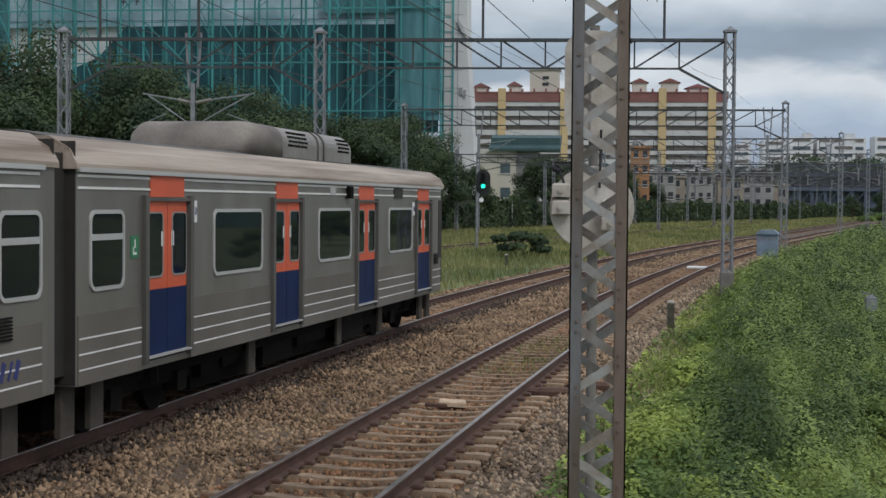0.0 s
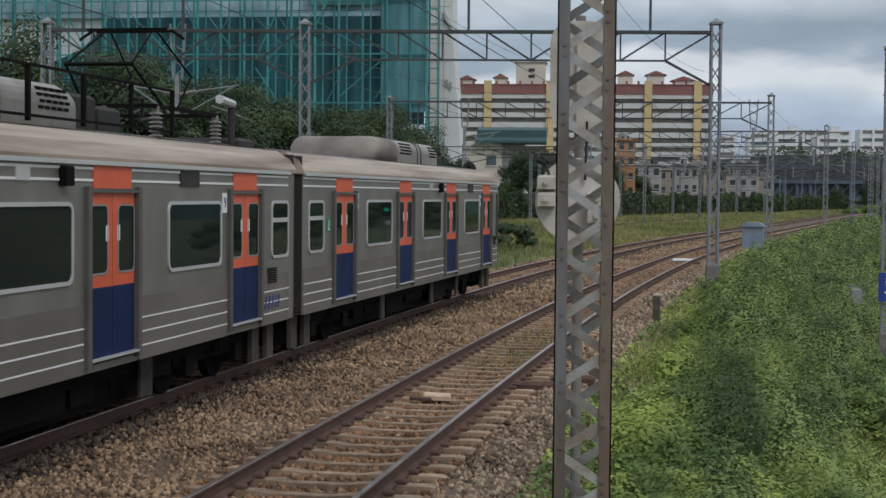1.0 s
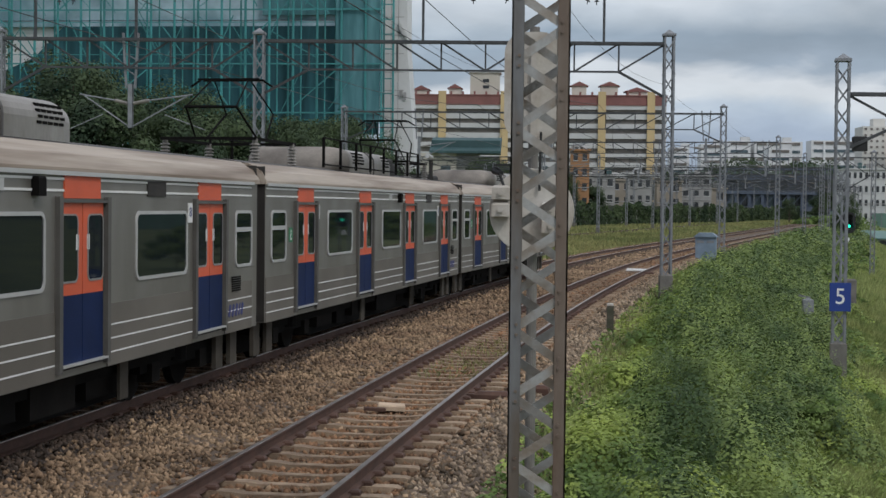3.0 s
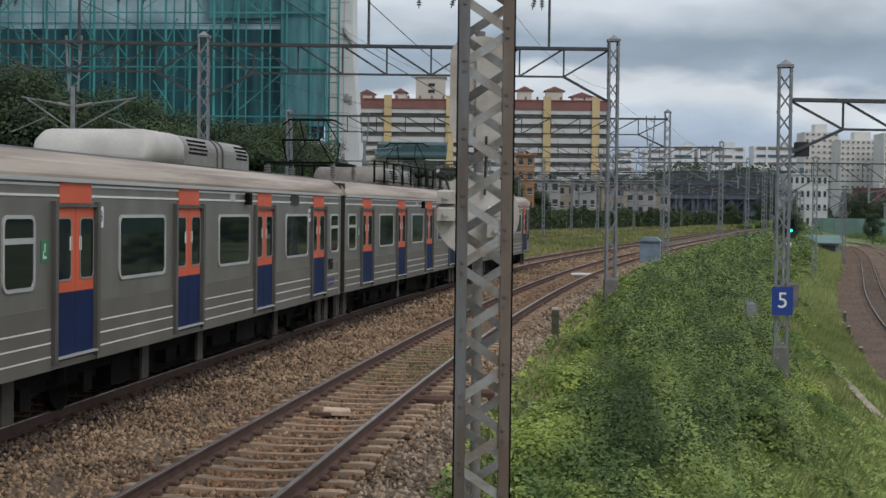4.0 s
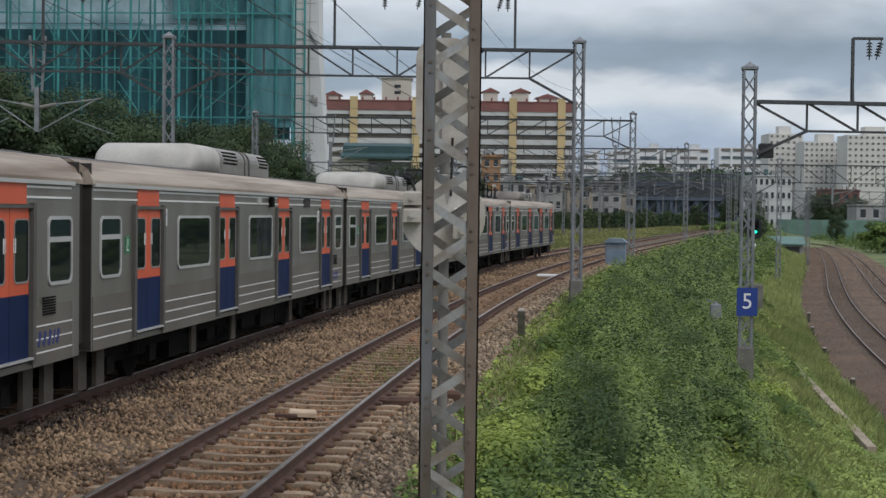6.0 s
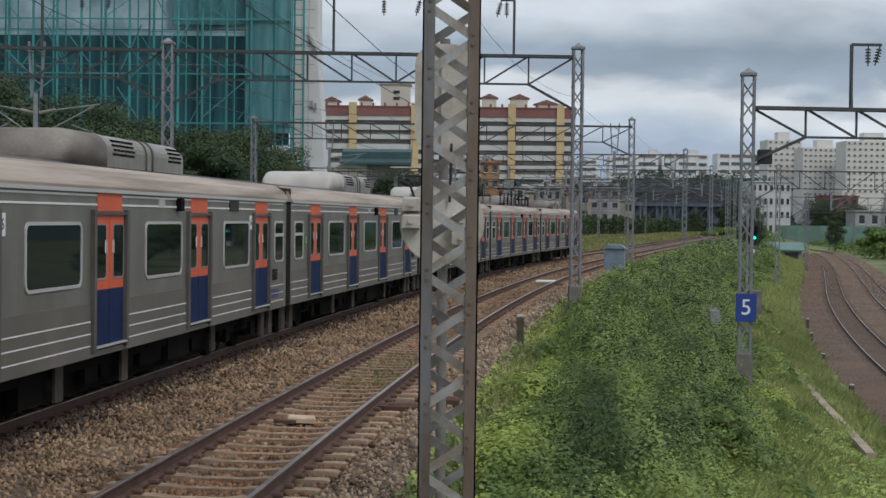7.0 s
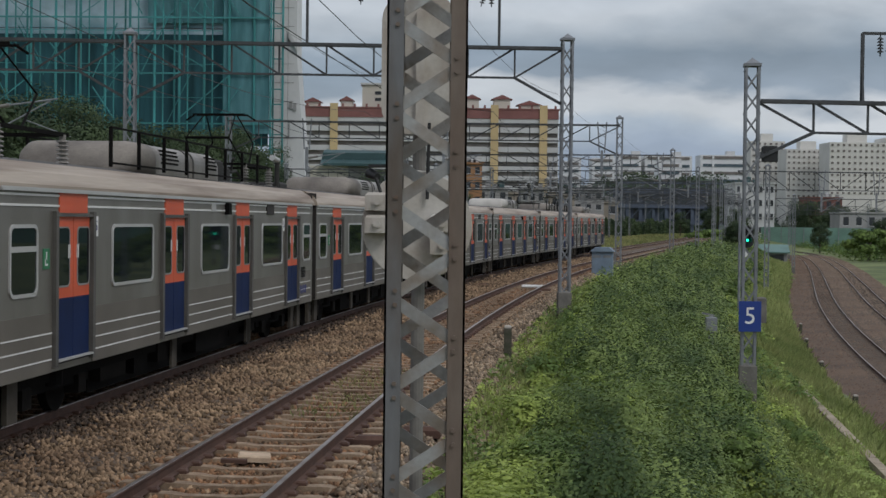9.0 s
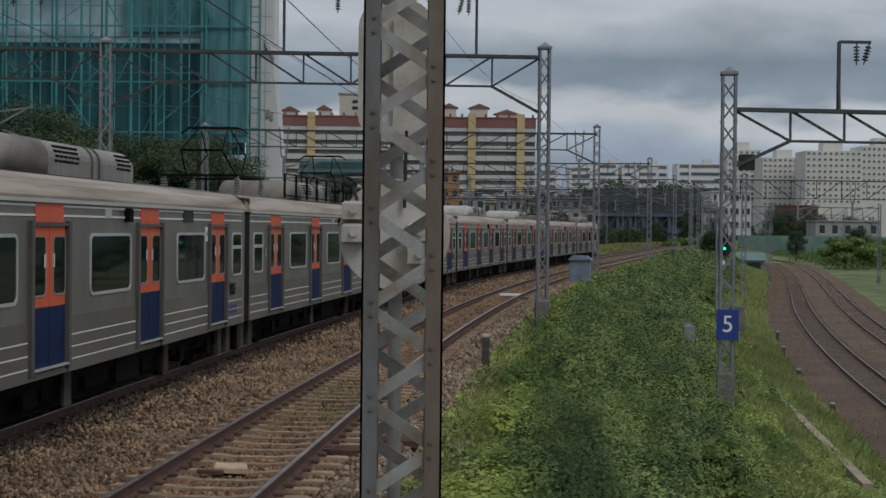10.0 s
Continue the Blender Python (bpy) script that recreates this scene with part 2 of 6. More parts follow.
def leaves(rng, centres, size, tilt=0.8, long=1.5, up=0.5, out=None):
    """Pointed leaf quads round the centres, turned at random, more or less facing up, or outwards."""
    n = len(centres)
    a = rng.uniform(0, 2 * np.pi, n)
    nrm = np.stack([rng.normal(0, tilt, n), rng.normal(0, tilt, n), rng.normal(up, tilt * 0.6, n)], 1)
    if out is not None:
        nrm = nrm * 0.6 + out
    nrm /= np.linalg.norm(nrm, axis=1)[:, None] + 1e-9
    t = np.stack([np.cos(a), np.sin(a), rng.normal(0, 0.5, n)], 1)
    t -= (t * nrm).sum(1)[:, None] * nrm
    t /= np.linalg.norm(t, axis=1)[:, None] + 1e-9
    s = np.cross(nrm, t)
    k = (size * rng.uniform(0.6, 1.4, n))[:, None]
    w, h = s * k * 0.5, t * k * 0.5 * long
    return np.stack([centres - h, centres + w * 0.9 - h * 0.15, centres + h, centres - w * 0.9 - h * 0.15], 1)


# ---- the line of the railway ----
KNOTS = [(-400, 0.0), (-1, 0.0), (0, 0.404), (40, 1.384), (90, 1.376), (142, 0.0), (445, 0.0), (480, -4.0), (600, -4.0), (640, 0.0), (1500, 0.0)]
GAP = 4.432                      # between the two track centres
_s = np.arange(-150.0, 901.0, 1.0)
_k = np.interp(_s, [k[0] for k in KNOTS], [k[1] for k in KNOTS]) / 1000.0
_o = int(np.argmin(abs(_s)))
_th = np.concatenate([[0], np.cumsum((_k[1:] + _k[:-1]) / 2)])
_th += 0.09056 - _th[_o]
_x = np.concatenate([[0], np.cumsum(np.sin((_th[1:] + _th[:-1]) / 2))])
_y = np.concatenate([[0], np.cumsum(np.cos((_th[1:] + _th[:-1]) / 2))])
_x += -8.529 - _x[_o]
_y += 0.0 - _y[_o]


def line(s, off=0.0):
    """Place and heading on the far track's centre line, off metres to its right."""
    x, y, th = np.interp(s, _s, _x), np.interp(s, _s, _y), np.interp(s, _s, _th)
    return x + off * np.cos(th), y - off * np.sin(th), th


def lateral(x, y):
    """Metres to the right of the far track's centre line, for arrays."""
    x, y = np.asarray(x, float), np.asarray(y, float)
    s = np.interp(np.clip(y, _y[0], _y[-1]), _y, _s)
    for _ in range(2):
        cx, cy, th = line(s)
        s = np.clip(s + (x - cx) * np.sin(th) + (y - cy) * np.cos(th), _s[0], _s[-1])
    cx, cy, th = line(s)
    return (x - cx) * np.cos(th) - (y - cy) * np.sin(th)


LOW = [(0, -150.0), (20, 18.0), (26.0, 92.0)]


def land(x, y):
    """Height of the soil."""
    u = lateral(x, y)
    z = np.interp(u, [-30, -4.2, -2.9, -2.0, 6.6, 7.0, 8.6, 12.0, 15.0, 18.0, 60, 400],
                  [-0.55, -0.6, -0.75, -0.7, -0.7, -0.62, -0.85, -2.1, -3.15, -4.3, -4.35, -4.2])
    bumps = np.sin(x * 0.9 + 1.3 * np.sin(y * 0.37)) * np.sin(y * 0.71 + np.sin(x * 0.5)) * 0.14
    hollows = 0.30 * np.sin(x * 0.62 + y * 0.36 + 0.8) * np.sin(y * 0.47 - x * 0.3) * np.interp(u, [7.6, 8.8, 10.6, 12.2], [0, 1, 1, 0])
    return z + hollows + bumps * np.interp(u, [-30, -8, -4, 7, 9, 16, 19], [0.5, 0.5, 0, 0, 1, 1, 0])


def surface(x, y):
    """Height of soil or ballast, whichever is higher."""
    bed_z = np.interp(lateral(x, y), [p[0] for p in BED_PROFILE], [p[1] for p in BED_PROFILE], left=-9, right=-9)
    return np.maximum(land(x, y), bed_z)


def ground():
    xs = np.concatenate([[-2500, -1200, -600, -300, -160, -100, -70], np.arange(-50, -14, 3.0), np.arange(-14, 46, 0.6), np.arange(46, 80, 3.0),
                         [90, 110, 150, 220, 400, 800, 1500, 2500]])
    ys = np.concatenate([[-600, -200, -100, -50, -20, -8], np.arange(0, 110, 0.7), np.arange(110, 240, 2.0), np.arange(240, 420, 8.0), [450, 520, 640, 800, 1200, 2500]])
    X, Y = np.meshgrid(xs, ys)
    Z = land(X, Y)
    v = np.stack([X, Y, Z], -1).reshape(-1, 3)
    n = len(xs)
    i = (np.arange(len(ys) - 1)[:, None] * n + np.arange(n - 1)[None]).ravel()
    f = np.stack([i, i + 1, i + n + 1, i + n], 1)
    me = bpy.data.meshes.new("ground")
    me.from_pydata(v.tolist(), [], f.tolist())
    me.polygons.foreach_set("use_smooth", [True] * len(me.polygons))
    me.materials.append(SOIL)
    tagged(new("ground", me), "weedy soil sloping down beside the railway bank", "ground", kind="structure")


ground()


def sweep(profile, s0, s1, step, off, z, name, mat, parent=None, smooth=False):
    """Carries a profile of (right, up) points along the line."""
    rings = []
    for s in np.arange(s0, s1 + step / 2, step):
        x, y, th = line(s)
        c, d = math.cos(th), math.sin(th)
        rings.append([(x + (off + a) * c, y - (off + a) * d, z + b) for a, b in profile])
    return part(name, Shape().loft(rings, closed=True), mat, parent, smooth=smooth)


BED_PROFILE = [(-2.75, -0.72), (-1.75, -0.17), (-1.3, -0.18), (-1.15, -0.225), (1.15, -0.225), (1.3, -0.18), (1.75, -0.15), (2.68, -0.15), (3.13, -0.18), (3.28, -0.225), (5.58, -0.225), (5.73, -0.18), (6.18, -0.17), (7.1, -0.70)]
bed = sweep(BED_PROFILE, -40, 640, 2.0, 0, 0, "ballast_bed", BED)
tagged(bed, "brown crushed-stone ballast bed under the railway tracks", "ballast", kind="structure")

RAIL_FOOT = [(-0.075, -0.155), (0.075, -0.155), (0.07, -0.14), (0.012, -0.125), (0.012, -0.035), (0.036, -0.025), (0.036, -0.004), (-0.036, -0.004), (-0.036, -0.025), (-0.012, -0.035), (-0.012, -0.125), (-0.07, -0.14)]
RAIL_TOP = [(-0.028, -0.004), (0.028, -0.004), (0.025, 0.003), (-0.025, 0.003)]


def track(name, off, z, s0, s1, label):
    t = thing(name, Matrix(), label, "railway track", "railway tracks")
    for side in (-0.753, 0.753):
        r = sweep(RAIL_FOOT, s0, s1, 2.0, off + side, z, "rail", RAIL, t)
        sweep(RAIL_TOP, s0, s1, 2.0, off + side, z, "rail_head", RAILTOP, r)
    return t


NEAR = track("railway_track", GAP, 0.0, -40, 640, "ballasted track with worn rails on dusty concrete sleepers")
FAR = track("railway_track", 0.0, 0.0, -40, 640, "ballasted track with rusty rails beneath the commuter train")
THIRD = track("railway_track", -17.0, -0.30, 20, 330, "rusty side track in dry grass before a hedge")


# ---- sleepers, stones and rail fittings ----
def sleeper_shape():
    s = Shape()
    rings = []
    for x, hw, top in ((-1.22, 0.075, -0.175), (-1.16, 0.09, -0.158), (-0.45, 0.088, -0.16), (-0.3, 0.075, -0.18), (0.3, 0.075, -0.18), (0.45, 0.088, -0.16), (1.16, 0.09, -0.158), (1.22, 0.075, -0.175)):
        rings.append([(x, -hw - 0.02, -0.36), (x, hw + 0.02, -0.36), (x, hw, top), (x, -hw, top)])
    return s.loft(rings)


def sleepers(track_ob, off, z, s0, s_split, s1):
    one = sleeper_shape().mesh("sleeper", SLEEPER)
    clip = Shape()
    for e in (-1, 1):
        for k in (-1, 1):
            clip.chamfer(*sorted((e * 0.753 + k * 0.04, e * 0.753 + k * 0.16)), -0.06, 0.06, -0.16, -0.105, 0.02)
    rest, fit = Shape(), Shape()
    rng = random.Random(int(off * 10) + 5)
    s = s0
    while s < s1:
        x, y, th = line(s, off)
        m = pose(x, y, z + rng.uniform(-0.012, 0.004), 0, 0, -math.degrees(th) + rng.uniform(-1.2, 1.2))
        if s < s_split:
            ob = part("sleeper", one, SLEEPER, track_ob, at=m)
            if s < s0 + 60:
                fit.add([m @ Vector(p) for p in clip.v], clip.f)
        else:
            rest.add([m @ Vector(p) for p in ((-1.2, -0.12, -0.16), (1.2, -0.12, -0.16), (1.2, 0.12, -0.16), (-1.2, 0.12, -0.16), (-1.2, -0.12, -0.3), (1.2, -0.12, -0.3))], [(0, 1, 2, 3), (4, 5, 1, 0)])
        s += 0.6
    tagged(part("rail_fittings", fit, RAIL, track_ob), kind="stuff")
    if rest.v:
        tagged(part("far_sleepers", rest, SLEEPER, track_ob), kind="stuff")


def ballast_stones():
    rng = np.random.default_rng(4)
    octa = np.array([(1, 0, 0), (-1, 0, 0), (0, 1, 0), (0, -1, 0), (0, 0, 1), (0, 0, -1)], float)
    tri = [(0, 2, 4), (2, 1, 4), (1, 3, 4), (3, 0, 4), (2, 0, 5), (1, 2, 5), (3, 1, 5), (0, 3, 5)]
    us, ss, rr = [], [], []
    for s0, s1, dens, r in ((9, 26, 270, 0.038), (26, 42, 200, 0.044), (42, 80, 100, 0.055), (80, 130, 40, 0.08)):
        n = int((s1 - s0) * 10.2 * dens)
        us.append(rng.uniform(-2.85, 7.35, n)), ss.append(rng.uniform(s0, s1, n)), rr.append(np.full(n, r))
    u, s, r = np.concatenate(us), np.concatenate(ss), np.concatenate(rr)
    top = np.interp(u, [p[0] for p in BED_PROFILE], [p[1] for p in BED_PROFILE])
    # fewer stones on the sleepers and clear rails
    rel = np.minimum(abs(u), abs(u - GAP))
    on_sleeper = (rel < 1.22) & (((s - 8.0) % 0.6 < 0.10) | ((s - 8.0) % 0.6 > 0.50))
    buried = (u > 0.84) & (u < 1.5)
    on_sleeper &= ~buried
    top = top + 0.07 * np.interp(u, [0.8, 0.95, 1.3, 1.7], [0.0, 1.0, 1.0, 0.0])
    keep = ~(on_sleeper & (rng.random(len(u)) < 0.93)) & ~((abs(rel - 0.753) < 0.09))
    u, s, r, top, rel = u[keep], s[keep], r[keep], top[keep], rel[keep]
    x, y, th = line(s, u)
    n = len(u)
    r = r * rng.uniform(0.55, 1.45, n)
    v = octa[None] * rng.uniform(0.55, 1.2, (n, 6, 1)) * (r[:, None, None] * rng.uniform(0.6, 1.3, (n, 1, 3)))
    q = rng.uniform(0, 2 * np.pi, (n, 2))
    c, d = np.cos(q), np.sin(q)
    X, Y, Z = v[..., 0], v[..., 1], v[..., 2]
    Y, Z = Y * c[:, 1:] - Z * d[:, 1:], Y * d[:, 1:] + Z * c[:, 1:]
    X, Y = X * c[:, :1] - Y * d[:, :1], X * d[:, :1] + Y * c[:, :1]
    lump = 0.018 * np.sin(s * 2.1 + u) * np.sin(u * 3.0) * (rel > 1.3)
    v = np.stack([X + x[:, None], Y + y[:, None], Z + (top + r * 0.2 + lump)[:, None]], -1)
    mix = u + rng.normal(0, 0.35, n)
    rust = ((rel < 1.25) & (rng.random(n) < 0.85))
    # strip outside the far track's right rail: train shade painted by darker stones
    trainside = (u > 0.6) & (u + rng.normal(0, 0.14, n) < 1.5)
    rust &= ~trainside
    grey = ~rust & ~trainside & (mix > 5.8)
    for pick, mat, label in ((rust, STONE_RUST, "rust-stained crushed stones between the rails"), (grey, STONE_GREY, "grey crushed stones on the ballast shoulder"), (trainside, STONE_SHADED, "crushed stones along a rail, train shade put in their colour"), (~rust & ~grey & ~trainside, STONE, "loose brown crushed ballast stones beside the tracks")):
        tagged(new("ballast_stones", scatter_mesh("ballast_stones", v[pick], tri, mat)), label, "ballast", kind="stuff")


# ---- the lower line to the right ----
LOWER = np.array([(8, 0), (14.5, 30), (19.5, 60), (24.6, 87.6), (33.6, 128), (44.2, 170.5), (59, 230), (73, 290), (85, 350), (92, 420), (90, 560)], float)
_t = np.concatenate([[0], np.cumsum(np.hypot(*np.diff(LOWER, axis=0).T))])
_tt = np.arange(0, _t[-1], 1.0)
_lx, _ly = np.interp(_tt, _t, LOWER[:, 0]), np.interp(_tt, _t, LOWER[:, 1])
_ker = np.ones(41) / 41
_lx = np.convolve(np.pad(_lx, 20, mode="reflect", reflect_type="odd"), _ker, "valid")
_ly = np.convolve(np.pad(_ly, 20, mode="reflect", reflect_type="odd"), _ker, "valid")
_lth = np.arctan2(np.gradient(_lx), np.gradient(_ly))
LZ = -4.0


def lower(s, off=0.0):
    x, y, th = np.interp(s, _tt, _lx), np.interp(s, _tt, _ly), np.interp(s, _tt, _lth)
    return x + off * np.cos(th), y - off * np.sin(th), th


def sweep_lower(profile, s0, s1, step, off, z, name, mat, parent=None):
    rings = []
    for s in np.arange(s0, s1 + step / 2, step):
        x, y, th = lower(s)
        c, d = math.cos(th), math.sin(th)
        rings.append([(x + (off + a) * c, y - (off + a) * d, z + b) for a, b in profile])
    return part(name, Shape().loft(rings), mat, parent)


BED_LOW = material("brown_lower_ballast", (0.13, 0.082, 0.053), 0.95, 0, 0.5, 0.25, 5, 0.6, tint=(0.075, 0.05, 0.035), dist=0.05)
STONE_DUSTY = material("dusty_lower_stone", (0.20, 0.15, 0.11), 0.95, 0, 0.3, 0.2, 8, 0.0, island=0.3, tint=(0.15, 0.105, 0.075))
STONE_LOW = material("dark_brown_lower_stone", (0.165, 0.115, 0.082), 0.95, 0, 0.3, 0.2, 8, 0.0, island=0.35, tint=(0.11, 0.07, 0.048))
SLEEPER_LOW = material("dark_lower_sleeper", (0.125, 0.095, 0.072), 0.9, 0, 0.3, 1, 12, 0.1)
lowbed = sweep_lower([(-5.6, -0.75), (-3.4, -0.24), (-1.4, -0.15), (5.6, -0.15), (7.2, -0.25), (8.2, -0.75)], 20, 540, 4, 0, LZ, "lower_ballast_bed", BED_LOW)
tagged(lowbed, "dark brown ballast bed of the lower tracks", "ballast", kind="structure")
for o in (0.0, 4.2):
    t2 = thing("railway_track", Matrix(), "curving lower track with dark rusty rails", "railway track", "railway tracks")
    for e in (-0.753, 0.753):
        rl = sweep_lower(RAIL_FOOT, 20, 540, 3, o + e, LZ, "rail", RAIL, t2)
        sweep_lower(RAIL_TOP, 20, 540, 3, o + e, LZ, "rail_head", RAILTOP, rl)
    sl = Shape()
    for s in np.arange(50, 330, 0.6):
        x, y, th = lower(s, o)
        m = pose(x, y, LZ, 0, 0, -math.degrees(th))
        sl.add([m @ Vector(p) for p in ((-1.2, -0.11, -0.135), (1.2, -0.11, -0.135), (1.2, 0.11, -0.135), (-1.2, 0.11, -0.135), (-1.2, -0.11, -0.3), (1.2, -0.11, -0.3))], [(0, 1, 2, 3), (4, 5, 1, 0)])
    tagged(part("sleepers", sl, SLEEPER_LOW, t2), kind="stuff")


# ---- the train ----
STEEL = material("brushed_stainless_steel", (0.205, 0.197, 0.178), 0.42, 0.35, 0.2, 1.4, 60, 0.04, tint=(0.16, 0.15, 0.132), streak=(1.0, 1.0, 0.3))
STEEL_LOW = material("dusty_stainless_steel", (0.165, 0.15, 0.127), 0.55, 0.25, 0.2, 0.8, 60, 0.04, tint=(0.13, 0.117, 0.098))
COVE = material("dusty_roof_edge", (0.42, 0.355, 0.29), 0.55, 0.15, 0.3, 1.8, 14, 0.06, tint=(0.20, 0.148, 0.108), ramp=(0.38, 0.62), streak=(2.4, 0.10, 2.4))
ROOF = material("grimy_roof", (0.10, 0.095, 0.09), 0.85, 0, 0.3, 0.8, 20, 0.2)
WHITE = material("white_stripe", (0.72, 0.72, 0.70), 0.5, 0, 0.12, 1.5, 30, 0.0)
FRAME = material("pale_window_frame", (0.52, 0.52, 0.51), 0.42, 0.3, 0.12, 1.5, 30, 0.0)
GLASS = material("dark_train_glass", (0.010, 0.014, 0.017), 0.03, 0.0, 0.2, 1.0, 5, 0.0, spec=0.14)
RED = material("orange_red_door_paint", (0.62, 0.10, 0.038), 0.5, 0, 0.12, 1.5, 30, 0.03)
BLUE = material("dark_blue_door_paint", (0.007, 0.020, 0.078), 0.6, 0, 0.25, 1.5, 30, 0.03, spec=0.15)
DARK = material("black_underframe", (0.008, 0.0075, 0.007), 0.9, 0, 0.3, 2, 20, 0.2, spec=0.1)
GEAR = material("dusty_underframe_box", (0.014, 0.0125, 0.011), 0.9, 0, 0.3, 2, 20, 0.2, spec=0.1)
POST = material("grimy_door_post", (0.115, 0.11, 0.10), 0.6, 0.25, 0.25, 2, 20, 0.05)
RUBBER = material("worn_grey_window_seal", (0.26, 0.255, 0.245), 0.6, 0.1, 0.2, 2, 20, 0.0)
PLATE = material("dusty_grey_plate", (0.085, 0.075, 0.061), 0.85, 0, 0.35, 2, 20, 0.1, spec=0.2)
BELLOWS = material("rubber_bellows", (0.028, 0.025, 0.022), 0.8, 0, 0.3, 3, 20, 0.2)
SOOTY = material("soot_black_steel", (0.03, 0.029, 0.027), 0.8, 0.1, 0.3, 2, 20, 0.1)
ACSKIN = material("grimy_air_conditioner", (0.25, 0.225, 0.195), 0.7, 0.1, 0.4, 1.1, 20, 0.1, tint=(0.115, 0.10, 0.088), streak=(1.0, 0.5, 1.6))
ACUNIT = material("dull_metal_casing", (0.36, 0.34, 0.31), 0.42, 0.5, 0.3, 1.1, 20, 0.1, tint=(0.21, 0.19, 0.165), streak=(1.0, 1.0, 0.5))
ACPALE = material("pale_air_conditioner", (0.52, 0.50, 0.46), 0.6, 0.1, 0.2, 1.1, 20, 0.1, tint=(0.40, 0.38, 0.35))
PORCELAIN = material("dusty_porcelain", (0.22, 0.205, 0.185), 0.35, 0, 0.25, 3, 20, 0.05)
INK = material("navy_lettering", (0.03, 0.04, 0.16), 0.6, 0, 0.1, 2, 20, 0.0)
GREEN_STICKER = material("green_sticker", (0.03, 0.19, 0.085), 0.5, 0, 0.1, 2, 20, 0.0)

W = 1.55                          # half the body's width
DOORS = [-7.2, -2.4, 2.4, 7.2]
WINDOWS = [-4.58, 0.32, 5.15]
Z0, ZG = 0.78, 3.13


def rounded(y0, y1, z0, z1, r, n=4):
    """Corner points of a rounded rectangle in the side's plane."""
    pts = []
    for cy, cz, a in ((y1 - r, z1 - r, 0), (y0 + r, z1 - r, 90), (y0 + r, z0 + r, 180), (y1 - r, z0 + r, 270)):
        for i in range(n + 1):
            q = radians(a + 90 * i / n)
            pts.append((cy + r * math.cos(q), cz + r * math.sin(q)))
    return pts


def plate(pts, x0, x1):
    """A thin plate of the outline between two depths."""
    return Shape().loft([[(x0, y, z) for y, z in pts], [(x1, y, z) for y, z in pts]])


def ring(outer, inner, x0, x1):
    n = len(outer)
    s = Shape()
    vs = [(x, y, z) for x in (x0, x1) for p in (outer, inner) for y, z in p]
    fs = []
    for i in range(n):
        j = (i + 1) % n
        fs += [(2 * n + i, 2 * n + j, 3 * n + j, 3 * n + i), (i, j, 2 * n + j, 2 * n + i), (n + i, 3 * n + i, 3 * n + j, n + j)]
    return s.add(vs, fs)


def window(car, side, y, half, z0, z1, split=False):
    outer, inner = rounded(y - half, y + half, z0, z1, 0.13), rounded(y - half + 0.045, y + half - 0.045, z0 + 0.045, z1 - 0.045, 0.09)
    w = part("window", ring(outer, inner, side * (W - 0.01), side * (W + 0.02)), FRAME, car, "dark window in a pale rounded frame")
    part("pane", plate(inner, side * (W - 0.02), side * (W + 0.006)), GLASS, w)
    if split:
        part("bar", Shape().box(*sorted((side * W, side * (W + 0.018))), y - half + 0.05, y + half - 0.05, z1 - 0.34, z1 - 0.27), FRAME, w)


